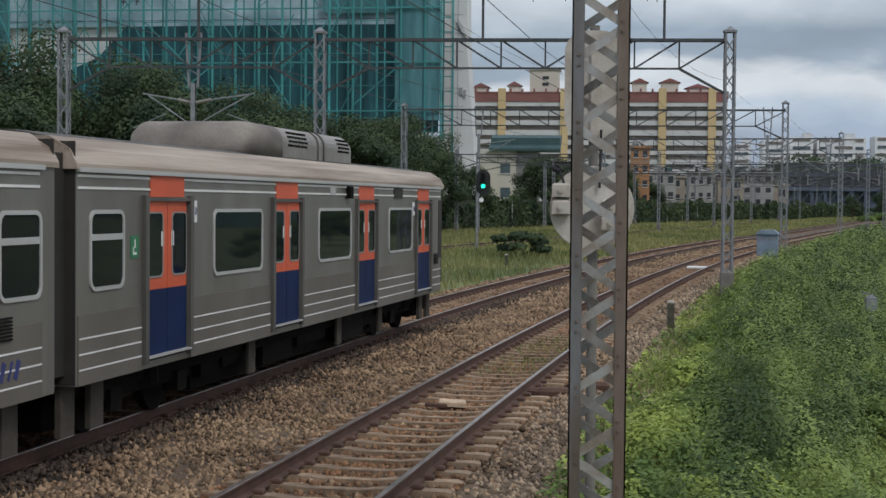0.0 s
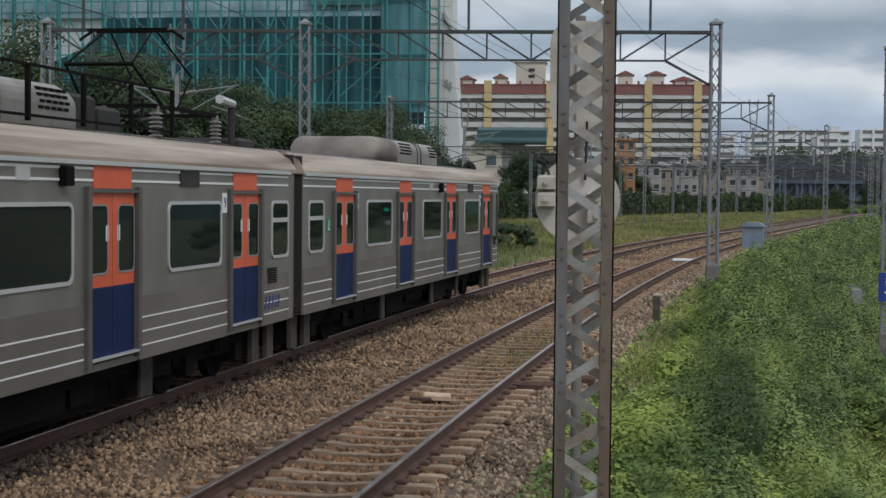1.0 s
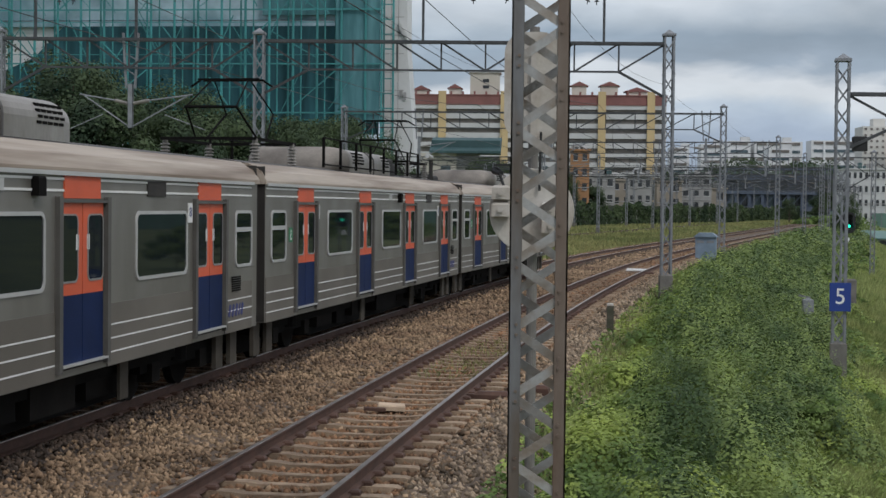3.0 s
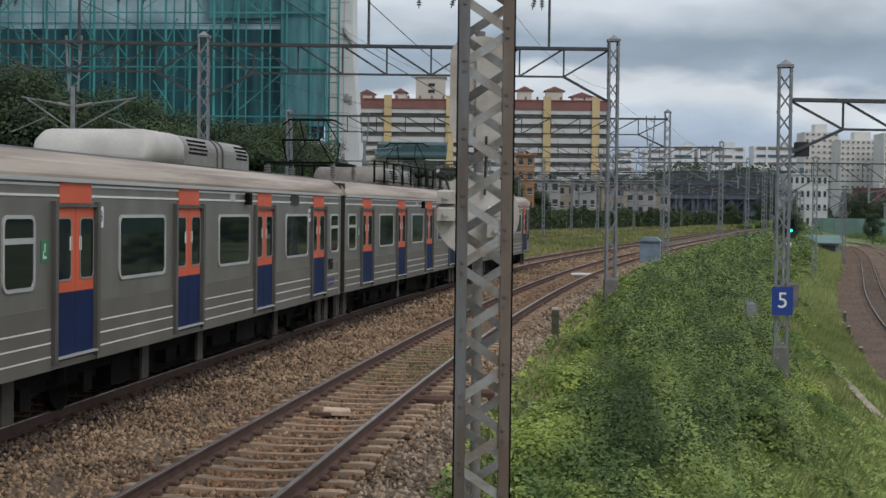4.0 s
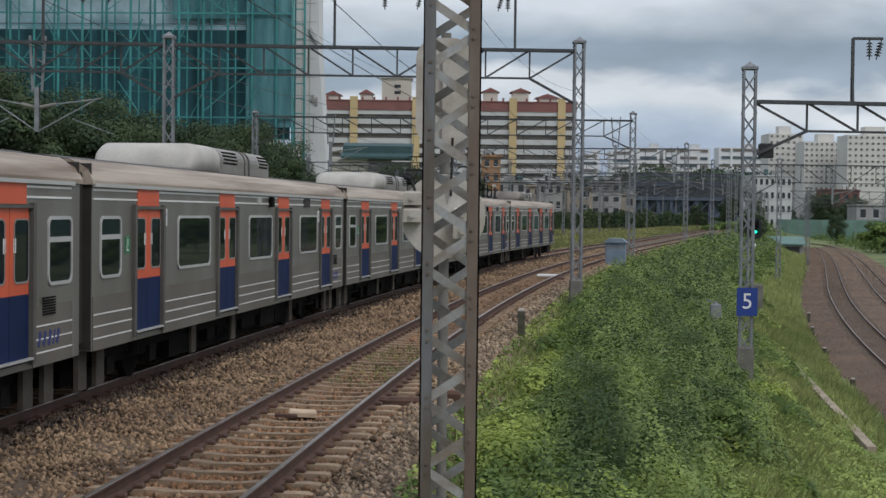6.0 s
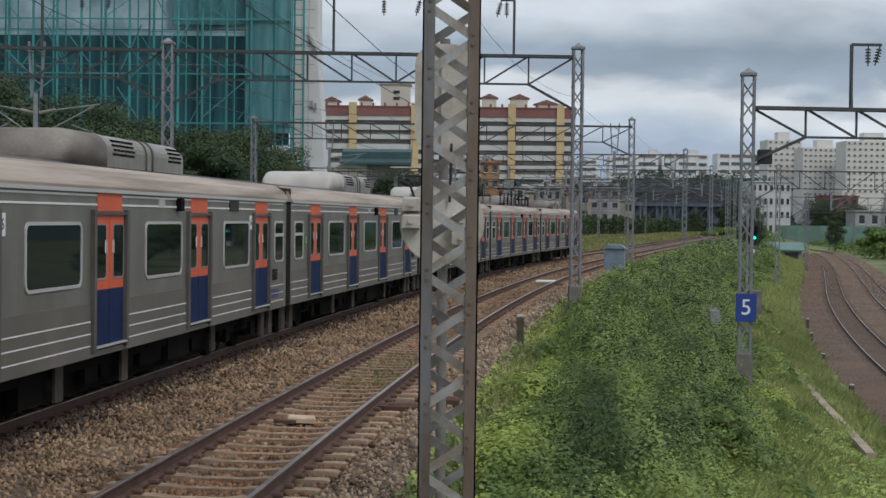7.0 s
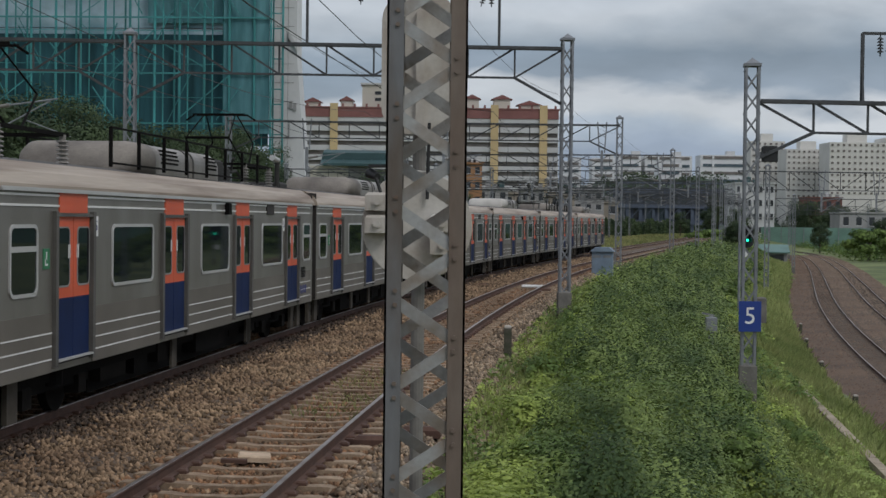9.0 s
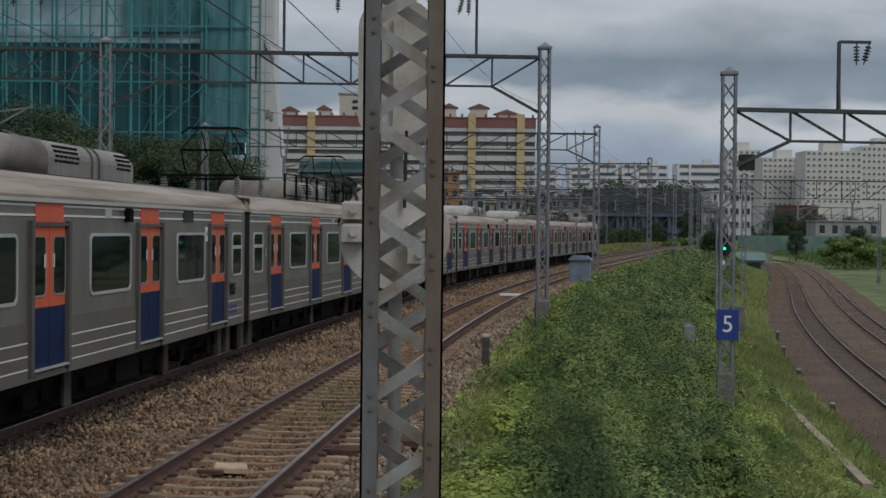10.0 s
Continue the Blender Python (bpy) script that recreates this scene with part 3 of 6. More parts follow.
def make_car(kind):
    """One carriage, its middle over the origin, running towards +y. kind: cab, motor or plain."""
    cab = kind == "cab"
    L0, L1 = -9.72, 9.35 if cab else 9.72
    names = {"cab": "leading stainless-steel railcar with red and blue doors",
             "motor": "stainless-steel commuter railcar with pantograph gear and screened roof unit",
             "plain": "stainless-steel commuter railcar with red and blue doors and pale roof unit",
             "grimy": "stainless-steel commuter railcar with red and blue doors and grimy hood"}
    car = thing("train_car", Matrix(), names[kind], "train car", "cars of the commuter train")
    # body shell, open cross-section closed below
    sec = [(-W, Z0), (-W, ZG), (W, ZG), (W, Z0)]
    ys = [L0, L1] if not cab else [L0, L1 - 0.25, L1]
    ins = [0, 0] if not cab else [0, 0, 0.16]
    b = Shape().loft([[(x - math.copysign(i, x), y, z) for x, z in sec] for y, i in zip(ys, ins)])
    body = part("body", b, STEEL, car)
    for side in (-1, 1):
        # lower panel, a little proud, between the doors
        cuts = [L0 + 0.03] + [c for d in DOORS for c in (d - 0.78, d + 0.78)] + [L1 - 0.3]
        for a, c in zip(cuts[0::2], cuts[1::2]):
            part("lower_panel", Shape().box(*sorted((side * W, side * (W + 0.012))), a, c, Z0, 1.55), STEEL_LOW, body)
            for z in (0.95, 1.12, 1.29):
                part("stripe", Shape().box(*sorted((side * (W + 0.012), side * (W + 0.018))), a + 0.02, c - 0.02, z - 0.009, z + 0.009), WHITE, body)
        for z in (2.93, 3.06):
            part("stripe", Shape().box(*sorted((side * W, side * (W + 0.012))), L0 + 0.03, L1 - 0.35, z - 0.014, z + 0.014), WHITE, body)
    # roof: light coved edge, dark crown
    cove = [(-W - 0.03, ZG), (-W - 0.03, ZG + 0.06), (-W + 0.06, ZG + 0.22), (-W + 0.30, ZG + 0.36), (W - 0.30, ZG + 0.36), (W - 0.06, ZG + 0.22), (W + 0.03, ZG + 0.06), (W + 0.03, ZG)]
    part("roof_edge", Shape().loft([[(x, y, z) for x, z in cove] for y in ((L0 - 0.05, L1 - 0.35, L1 - 0.05) if cab else (L0 - 0.05, L1 + 0.05))]), COVE, car, "dusty cream coved roof edge", smooth=False)
    crown = [(-W + 0.30, ZG + 0.355), (-0.8, ZG + 0.43), (0.8, ZG + 0.43), (W - 0.30, ZG + 0.355)]
    part("roof", Shape().loft([[(x, y, z) for x, z in crown] for y in (L0, L1 - 0.4)]), ROOF, car)
    # pale gutter colour stands in for the highlight along the roof edge
    for sx in (-1, 1):
        part("gutter", Shape().box(*sorted((sx * W, sx * (W + 0.05))), L0, L1 - 0.3, ZG - 0.03, ZG + 0.02), FRAME, car, "rain gutter, its highlight put in as a pale colour")
    for side in (-1, 1):
        for d in DOORS:
            door = part("door", Shape().box(*sorted((side * (W - 0.05), side * (W + 0.002))), d - 0.66, d + 0.66, 0.86, 2.80), BELLOWS, car, "double sliding door, red above and blue below")
            for k in (-1, 1):
                y0, y1 = sorted((d + k * 0.008, d + k * 0.63))
                part("upper_leaf", Shape().box(*sorted((side * W, side * (W + 0.008))), y0, y1, 1.72, 2.79), RED, door)
                part("lower_leaf", Shape().box(*sorted((side * W, side * (W + 0.008))), y0, y1, 0.88, 1.72), BLUE, door)
                o, n = rounded(y0 + (0.13 if k > 0 else 0.0), y1 - (0.0 if k > 0 else 0.13), 1.86, 2.66, 0.09), rounded(y0 + (0.155 if k > 0 else 0.02), y1 - (0.02 if k > 0 else 0.155), 1.885, 2.64, 0.07)
                part("leaf_frame", ring(o, n, side * (W + 0.006), side * (W + 0.016)), RUBBER, door)
                part("pane", plate(n, side * W, side * (W + 0.011)), GLASS, door)
                part("notice", Shape().box(*sorted((side * (W + 0.011), side * (W + 0.014))), d + k * 0.16 - 0.04, d + k * 0.16 + 0.04, 2.24, 2.42), WHITE, door)
            for e in (-1, 1):
                part("door_post", Shape().box(*sorted((side * W, side * (W + 0.06))), d + e * 0.72 - 0.05, d + e * 0.72 + 0.05, 0.84, 2.86), POST, door)
            part("lintel", Shape().box(*sorted((side * W, side * (W + 0.05))), d - 0.70, d + 0.70, 2.79, 2.825), POST, door)
            part("head_panel", Shape().box(*sorted((side * W, side * (W + 0.014))), d - 0.54, d + 0.54, 2.84, 3.12), RED, car, "orange-red panel above a door")
            part("sill", Shape().box(*sorted((side * W, side * (W + 0.07))), d - 0.67, d + 0.67, 0.90, 0.925), FRAME, door)
            part("drain_pipe", Shape().tube((side * (W + 0.04), d + 0.76, 0.92), (side * (W + 0.04), d + 0.76, 2.8), 0.02, n=6), POST, door)
        for y in WINDOWS:
            window(car, side, y, 1.02, 1.79, 2.69)
        window(car, side, -8.95, 0.46, 1.79, 2.69, True)
        if not cab:
            window(car, side, 8.95, 0.46, 1.79, 2.69, True)
        # small fittings high on the side
        part("speaker_grille", Shape().box(*sorted((side * W, side * (W + 0.02))), 0.0, 0.3, 2.91, 3.05), FRAME, car)
        part("side_lamp", Shape().chamfer(*sorted((side * W, side * (W + 0.09))), 1.0, 1.2, 2.86, 3.08), DARK, car)
        part("destination_box", Shape().box(*sorted((side * W, side * (W + 0.02))), 4.55, 5.25, 2.88, 3.08), BELLOWS, car, "dark destination indicator")
        for y in (-6.3, 6.3):
            part("number_card", Shape().box(*sorted((side * W, side * (W + 0.012))), y - 0.09, y + 0.09, 2.52, 2.80), WHITE, car)
        if not cab:
            # operator's mark as plain slanted strokes
            for i, y in enumerate((7.98, 8.16, 8.34, 8.52, 8.68, 8.82)):
                part("mark", Shape().bar((side * (W + 0.014), y, 1.03), (side * (W + 0.014), y + 0.08, 1.21), 0.012, 0.075 if i != 4 else 0.04, up=(0, 1, 0)), INK, body)
        for i in range(7):
            part("louvre", Shape().box(*sorted((side * (W + 0.012), side * (W + 0.03))), 8.3, 8.75, 1.42 + i * 0.035, 1.44 + i * 0.035), GEAR, body)
        part("wheelchair_sign", Shape().box(*sorted((side * W, side * (W + 0.012))), -8.3, -8.08, 2.12, 2.38), GREEN_STICKER, car, "green notice with a white figure")
        part("figure", Shape().box(*sorted((side * W, side * (W + 0.015))), -8.21, -8.18, 2.24, 2.34).box(*sorted((side * W, side * (W + 0.015))), -8.25, -8.15, 2.16, 2.19).box(*sorted((side * W, side * (W + 0.015))), -8.25, -8.225, 2.16, 2.25), WHITE, car)
    # ends
    # dark sheets over the steel ends, painting in the shade of the gap
    for y in ((L0 - 0.012, L0 + 0.004),) + (() if cab else ((L1 - 0.004, L1 + 0.012),)):
        part("end_wall", Shape().box(-W + 0.01, W - 0.01, *y, Z0 + 0.02, ZG + 0.3), BELLOWS, car)
    if cab:
        part("cab_front", Shape().loft([[(x * 0.9, L1 - 0.02, z) for x, z in ((-W, 1.0), (W, 1.0), (W, 3.0), (-W, 3.0))], [(x * 0.82, L1 + 0.22, z) for x, z in ((-W, 1.1), (W, 1.1), (W, 2.9), (-W, 2.9))]]), DARK, car, "dark cab front")
        part("cab_door", Shape().box(W, W + 0.01, L1 - 0.55, L1 - 0.2, 1.0, 2.85), BELLOWS, car)
        part("bumper", Shape().box(-1.2, 1.2, L1 - 0.3, L1 + 0.1, 0.35, 0.78), DARK, car)
    else:
        part("gangway_bellows", Shape().box(-1.42, 1.42, L1 + 0.012, L1 + 0.27, 0.9, 3.3), BELLOWS, car)
    part("gangway_bellows", Shape().box(-1.42, 1.42, L0 - 0.27, L0 - 0.012, 0.9, 3.3), BELLOWS, car)
    # underframe, bogies and boxes
    part("underframe", Shape().box(-1.2, 1.2, L0 + 0.2, L1 - 0.2, 0.55, 0.8), DARK, car)
    for yb in (-6.9, 6.9):
        bogie = part("bogie", Shape().box(-1.15, -1.0, yb - 1.5, yb + 1.5, 0.42, 0.62).box(1.0, 1.15, yb - 1.5, yb + 1.5, 0.42, 0.62).box(-1.0, 1.0, yb - 0.2, yb + 0.2, 0.4, 0.6), DARK, car)
        for ya in (-1.05, 1.05):
            for sx in (-1, 1):
                part("wheel", Shape().tube((sx * 0.70, yb + ya, 0.43), (sx * 0.83, yb + ya, 0.43), 0.43, n=20), GEAR, bogie)
                part("axle_box", Shape().chamfer(*sorted((sx * 1.0, sx * 1.22)), yb + ya - 0.16, yb + ya + 0.16, 0.28, 0.56), GEAR, bogie)
        for sx in (-1.05, 1.05):
            part("air_spring", Shape().tube((sx, yb, 0.5), (sx, yb, 0.78), 0.25, n=12), DARK, bogie)
    rng = random.Random({"cab": 3, "motor": 5, "plain": 7, "grimy": 7}[kind])
    y = -4.9
    while y < 4.6:
        ln = rng.uniform(0.4, 1.7)
        for sx in (-1, 1):
            part("equipment_box", Shape().chamfer(*sorted((sx * 0.7, sx * rng.uniform(1.0, 1.25))), y, y + ln, rng.uniform(0.22, 0.42), 0.77, 0.03), rng.choice((GEAR, GEAR, DARK)), car)
        y += ln + rng.uniform(0.15, 0.7)
    for sx in (-1, 1):
        part("equipment_case", Shape().chamfer(*sorted((sx * 0.55, sx * 0.98)), -4.95, 4.95, 0.16, 0.77, 0.03), DARK, car)
        for a in (-8.9, 8.9):
            part("end_case", Shape().chamfer(*sorted((sx * 0.5, sx * 0.95)), a - 0.45, a + 0.45, 0.2, 0.77, 0.03), DARK, car)
    for k in range(3):
        y = rng.uniform(-4.8, 4.6)
        part("cover_plate", Shape().chamfer(1.26, 1.3, y - 0.15, y + 0.15, 0.22, 0.78, 0.015), PLATE, car, "dusty grey hanging cover plate")
    for y in (L0 + 0.25, L0 + 1.0, L1 - 0.55, L1 - 1.3):
        part("step_plate", Shape().chamfer(1.26, 1.33, y - 0.17, y + 0.17, 0.2, 0.78, 0.02), PLATE, car, "dusty grey end step plate")
    # roof unit
    unit_y = 0.0 if kind != "motor" else -0.7
    roof_unit(car, unit_y - 4.0, kind)
    if kind == "motor":
        pantograph_gear(car)
    return car


def roof_unit(car, y0, kind):
    """Long air-conditioner hood: smooth rounded front half, grilled rear half."""
    base, hgt, hw = ZG + 0.40, 0.52, 1.02
    sec = [(-hw, 0.0), (-hw, hgt * 0.5)] + [(sx * (hw - 0.26 + 0.26 * math.cos(q)), hgt * 0.5 + hgt * 0.5 * math.sin(q)) for sx, qs in ((-1, (0.3, 0.6, 0.9, 1.2, 1.57)), (1, (1.57, 1.2, 0.9, 0.6, 0.3))) for q in qs] + [(hw, hgt * 0.5), (hw, 0.0)]
    fore = 1.35 if kind != "motor" else 1.85
    skin = ACPALE if kind == "plain" else ACSKIN
    rings = [[(x * k, y0 + y, base + z * q) for x, z in sec] for y, k, q in ((fore, 0.86, 0.3), (fore + 0.05, 0.93, 0.62), (fore + 0.15, 0.97, 0.85), (fore + 0.35, 1, 1), (3.0, 1, 1), (3.1, 0.985, 0.97))]
    hood = part("roof_hood", Shape().loft(rings), skin, car, "rounded roof hood streaked with grime", smooth=True)
    rings = [[(x * k, y0 + y, base + z * q) for x, z in sec] for y, k, q in ((3.1, 0.985, 0.96), (3.2, 1, 0.98), (7.1, 1, 0.98), (7.35, 0.97, 0.9), (7.45, 0.9, 0.6))]
    unit = part("air_conditioner", Shape().loft(rings), ACUNIT, car, "grey air-conditioner casing with slotted grilles")
    for side in (-1, 1):
        for a, b, n in ((3.3, 4.4, 6), (6.3, 7.1, 5)):
            slots = Shape()
            for i in range(n):
                for k in range(4):
                    yy = y0 + a + (b - a) * (i + 0.1 + 0.25 * (k % 2)) / n
                    slots.box(*sorted((side * (hw - 0.14), side * (hw + 0.012 - (0.0, 0.004, 0.016, 0.05)[k]))), yy, yy + (b - a) / n * 0.72, base + hgt * (0.36 + k * 0.135), base + hgt * (0.43 + k * 0.135))
            part("grille", slots, DARK, unit, "dark slotted grille")
    for yy in (5.0, 5.35):
        part("strap", Shape().loft([[(x * 1.02, y0 + yy + e, base + z * 1.0) for x, z in sec] for e in (0, 0.05)]), ROOF, unit)


def pantograph(car, yc, z):
    """A current collector raised to the wire, on four insulators."""
    for x in (-0.85, 0.85):
        for y in (yc - 1.2, yc + 1.2):
            s = Shape().loft([[(x + r * math.cos(q), y + r * math.sin(q), z + h) for q in (2 * math.pi * k / 10 for k in range(10))]
                              for h, r in [(-0.05, 0.05)] + [(0.06 * i + dh, r) for i in range(6) for dh, r in ((0.0, 0.05), (0.012, 0.10), (0.03, 0.085), (0.04, 0.05))] + [(0.42, 0.05)]])
            part("insulator", s, PORCELAIN, car, "ribbed porcelain insulator")
    s = Shape()
    for a, b in (((-0.9, -1.3), (0.9, -1.3)), ((-0.9, 1.3), (0.9, 1.3)), ((-0.85, -1.3), (-0.85, 1.3)), ((0.85, -1.3), (0.85, 1.3))):
        s.bar((a[0], yc + a[1], z + 0.42), (b[0], yc + b[1], z + 0.42), 0.055)
    pan = part("pantograph", s, DARK, car, "dark steel pantograph raised to the wire")
    for e in (-1, 1):
        for x in (-0.6, 0.6):
            part("lower_arm", Shape().tube((x, yc + e * 0.25, z + 0.45), (x * 0.8, yc + e * 1.15, z + 1.0), 0.02, n=6), DARK, pan)
            part("upper_arm", Shape().tube((x * 0.8, yc + e * 1.15, z + 1.0), (x * 0.6, yc + e * 0.12, z + 1.55), 0.015, n=6), DARK, pan)
        part("collector_bar", Shape().bar((-0.6, yc + e * 0.16, z + 1.58), (0.6, yc + e * 0.16, z + 1.58), 0.035), DARK, pan)
        part("collector_horn", Shape().bar((e * 0.6, yc, z + 1.58), (e * 0.8, yc, z + 1.45), 0.035), DARK, pan)
    part("cross_tube", Shape().tube((-0.5, yc - 1.15, z + 1.0), (0.5, yc - 1.15, z + 1.0), 0.03, n=6), DARK, pan)


def pantograph_gear(car):
    """Folded current collector, insulators, boxes and the side screens of a powered car."""
    z = ZG + 0.42
    for side in (-1, 1):
        for zz in (0.06, 0.60):
            part("screen_rail", Shape().bar((side * 1.2, -4.6, z + zz), (side * 1.2, 5.2, z + zz), 0.03), DARK, car)
        for i in range(8):
            y = -4.6 + i * 1.4
            part("screen_post", Shape().bar((side * 1.2, y, z), (side * 1.2, y, z + 0.60), 0.05), DARK, car)
    for y, ln, h, half in ((2.6, 0.8, 0.42, 0.9), (3.7, 0.7, 0.32, 0.8), (4.6, 0.5, 0.26, 0.5), (8.7, 0.8, 0.12, 0.95)):
        part("roof_box", Shape().chamfer(-half, half, y, y + ln, z - 0.05, z + h, 0.05), SOOTY, car, "soot-black roof equipment box")
    rng = random.Random(41)
    for i in range(9):
        y, x = rng.uniform(4.7, 8.4), rng.choice((-0.7, 0.4, 0.75, 1.0))
        a = Vector((x, y, z + rng.uniform(0.05, 0.3)))
        b = a + Vector((rng.uniform(-0.6, 0.2), rng.uniform(-1.2, 1.2), rng.uniform(-0.05, 0.3)))
        part("roof_cable", Shape().tube(a, (a + b) / 2 + Vector((0, 0, 0.1)), 0.03, n=6).tube((a + b) / 2 + Vector((0, 0, 0.1)), b, 0.03, n=6), SOOTY, car)
    part("walkway", Shape().box(0.72, 1.12, 5.0, 9.2, z - 0.08, z - 0.03), SOOTY, car)
    for yc in (-6.9, 6.7):
        pantograph(car, yc, z)
    part("cable_pole", Shape().tube((0.95, 8.35, z), (0.95, 8.35, z + 0.62), 0.06, n=8), SOOTY, car)
    part("cable_end", Shape().tube((0.95, 8.4, z + 0.62), (0.95, 7.8, z + 0.66), 0.07, n=8), FRAME, car, "pale sealing end of the roof cable")


PLAIN, GRIMY, MOTOR, CAB = make_car("plain"), make_car("grimy"), make_car("motor"), make_car("cab")
CARS = [CAB, MOTOR, PLAIN, copy_thing(PLAIN, Matrix()), GRIMY, copy_thing(MOTOR, Matrix()), copy_thing(GRIMY, Matrix())]


def lettering(text, size, mat, name="number"):
    """Letters of the built-in font as a mesh, centred, lying in the xy plane."""
    cu = bpy.data.curves.new(name, "FONT")
    cu.body, cu.size, cu.align_x, cu.align_y, cu.extrude = text, size, "CENTER", "CENTER", 0.003
    ob = bpy.data.objects.new(name, cu)
    scene.collection.objects.link(ob)
    bpy.context.view_layer.update()
    me = bpy.data.meshes.new_from_object(ob.evaluated_get(bpy.context.evaluated_depsgraph_get()))
    bpy.data.objects.remove(ob)
    me.materials.clear()
    me.materials.append(mat)
    return me


for i, car in enumerate(CARS):
    digits = lettering(str(10 - i), 0.2 if i else 0.15, INK)
    for y in (-6.3, 6.3):
        part("number", digits, INK, car, at=Matrix(((0, 0, 1, W + 0.014), (1, 0, 0, y), (0, 1, 0, 2.66), (0, 0, 0, 1))))


def nose(t):
    """Metres of line reached by the leading end: the train draws away, gathering speed, then coasting."""
    k = min(max((t - 8.0) / 1.2, 0.0), 1.0)
    return 35.4 + 8.9 * t + 0.34 * t * t - 2.3 * k * k * (3 - 2 * k)


def motions():
    for i, car in enumerate(CARS):
        keys = []
        for k in range(41):
            t = k * 0.25
            c = nose(t) - 20.0 * i - 9.9
            xa, ya, _ = line(c - 6.9)
            xb, yb, _ = line(c + 6.9)
            keys.append((t, pose((xa + xb) / 2, (ya + yb) / 2, 0, 0, 0, math.degrees(-math.atan2(xb - xa, yb - ya)))))
        walk(car, keys)


# ---- masts and portals ----
FOOTING = material("stained_footing_concrete", (0.19, 0.18, 0.165), 0.9, 0, 0.3, 3, 20, 0.3)
def lattice_mast(x, y, z0, z1, w=0.42, turn=0.0, label="grey lattice steel mast", near=False, pitch=0.62, foot=1.0, mat=None, cap=True, group="catenary masts"):
    m = thing("lattice_mast", pose(x, y, z0, 0, 0, turn), label, "catenary mast", group)
    h, r, mat = z1 - z0, w / 2, mat or GALV_DULL
    a = 0.075 if not near else 0.095
    for sx in (-1, 1):
        for sy in (-1, 1):
            s = Shape().box(*sorted((sx * r, sx * (r - a))), *sorted((sy * r, sy * (r - 0.012))), 0, h).box(*sorted((sx * r, sx * (r - 0.012))), *sorted((sy * r, sy * (r - a))), 0, h)
            part("leg", s, mat if not near else (LEG_GREY if sx < 0 else LEG_BROWN), m)
    n = max(2, int(round((h - 0.3) / pitch)))
    dz = (h - 0.3) / n
    far = Shape()
    for sy in (-1, 1):
        if near:
            for i in range(n):
                za, zb = 0.15 + i * dz, 0.15 + (i + 1) * dz
                e = 1 if (i + (sy > 0)) % 2 else -1
                yy = sy * (r - 0.024)
                part("brace", Shape().bar((-e * (r - 0.03), yy, za), (e * (r - 0.03), yy, zb), 0.068, 0.012, up=(0, 1, 0)), LATTICE, m)
                for x, z in ((-e * (r - 0.06), za + 0.04), (e * (r - 0.06), zb - 0.04)):
                    part("bolt", Shape().tube((x, sy * r, z), (x, sy * (r + 0.012), z), 0.014, n=6), LEG_BROWN, m)
        elif y < 60:
            one = Shape().bar((-r, 0, 0), (r, 0, dz), 0.05, 0.012, up=(0, 1, 0)).mesh("brace", mat)
            for i in range(n):
                part("brace", one, mat, m, at=pose(0, sy * r, 0.15 + i * dz, 0, 0, 180 * ((i + (sy > 0)) % 2)))
        else:
            for i in range(n):
                za, zb = 0.15 + i * dz, 0.15 + (i + 1) * dz
                e = 1 if (i + (sy > 0)) % 2 else -1
                far.bar((-e * r, sy * r, za), (e * r, sy * r, zb), 0.05, 0.012, up=(0, 1, 0))
    for sx in (-1, 1):
        for i in range(n):
            za, zb = 0.15 + i * dz, 0.15 + (i + 1) * dz
            if y < 60:
                part("brace", Shape().bar((sx * (r - 0.022), -r + 0.02, za), (sx * (r - 0.022), r - 0.02, zb), 0.05 if not near else 0.045, 0.012, up=(1, 0, 0)), mat if not near else LATTICE, m)
            else:
                far.bar((sx * (r - 0.01), -r, za), (sx * (r - 0.01), r, zb), 0.05, 0.012, up=(1, 0, 0))
    if far.v:
        tagged(part("bracing", far, mat, m), kind="stuff")
    if cap:
        s = Shape().box(-r - 0.03, r + 0.03, -r - 0.03, r + 0.03, h - 0.05, h + 0.03)
        s.add([(-r, -r, h + 0.03), (r, -r, h + 0.03), (r, r, h + 0.03), (-r, r, h + 0.03), (0, 0, h + 0.2)], [(0, 1, 4), (1, 2, 4), (2, 3, 4), (3, 0, 4)])
        part("cap", s, mat, m)
    if foot:
        part("footing", Shape().chamfer(-r - 0.03, r + 0.03, -r - 0.03, r + 0.03, -0.5, foot, 0.05), FOOTING if not near else LEG_GREY, m)
    return m


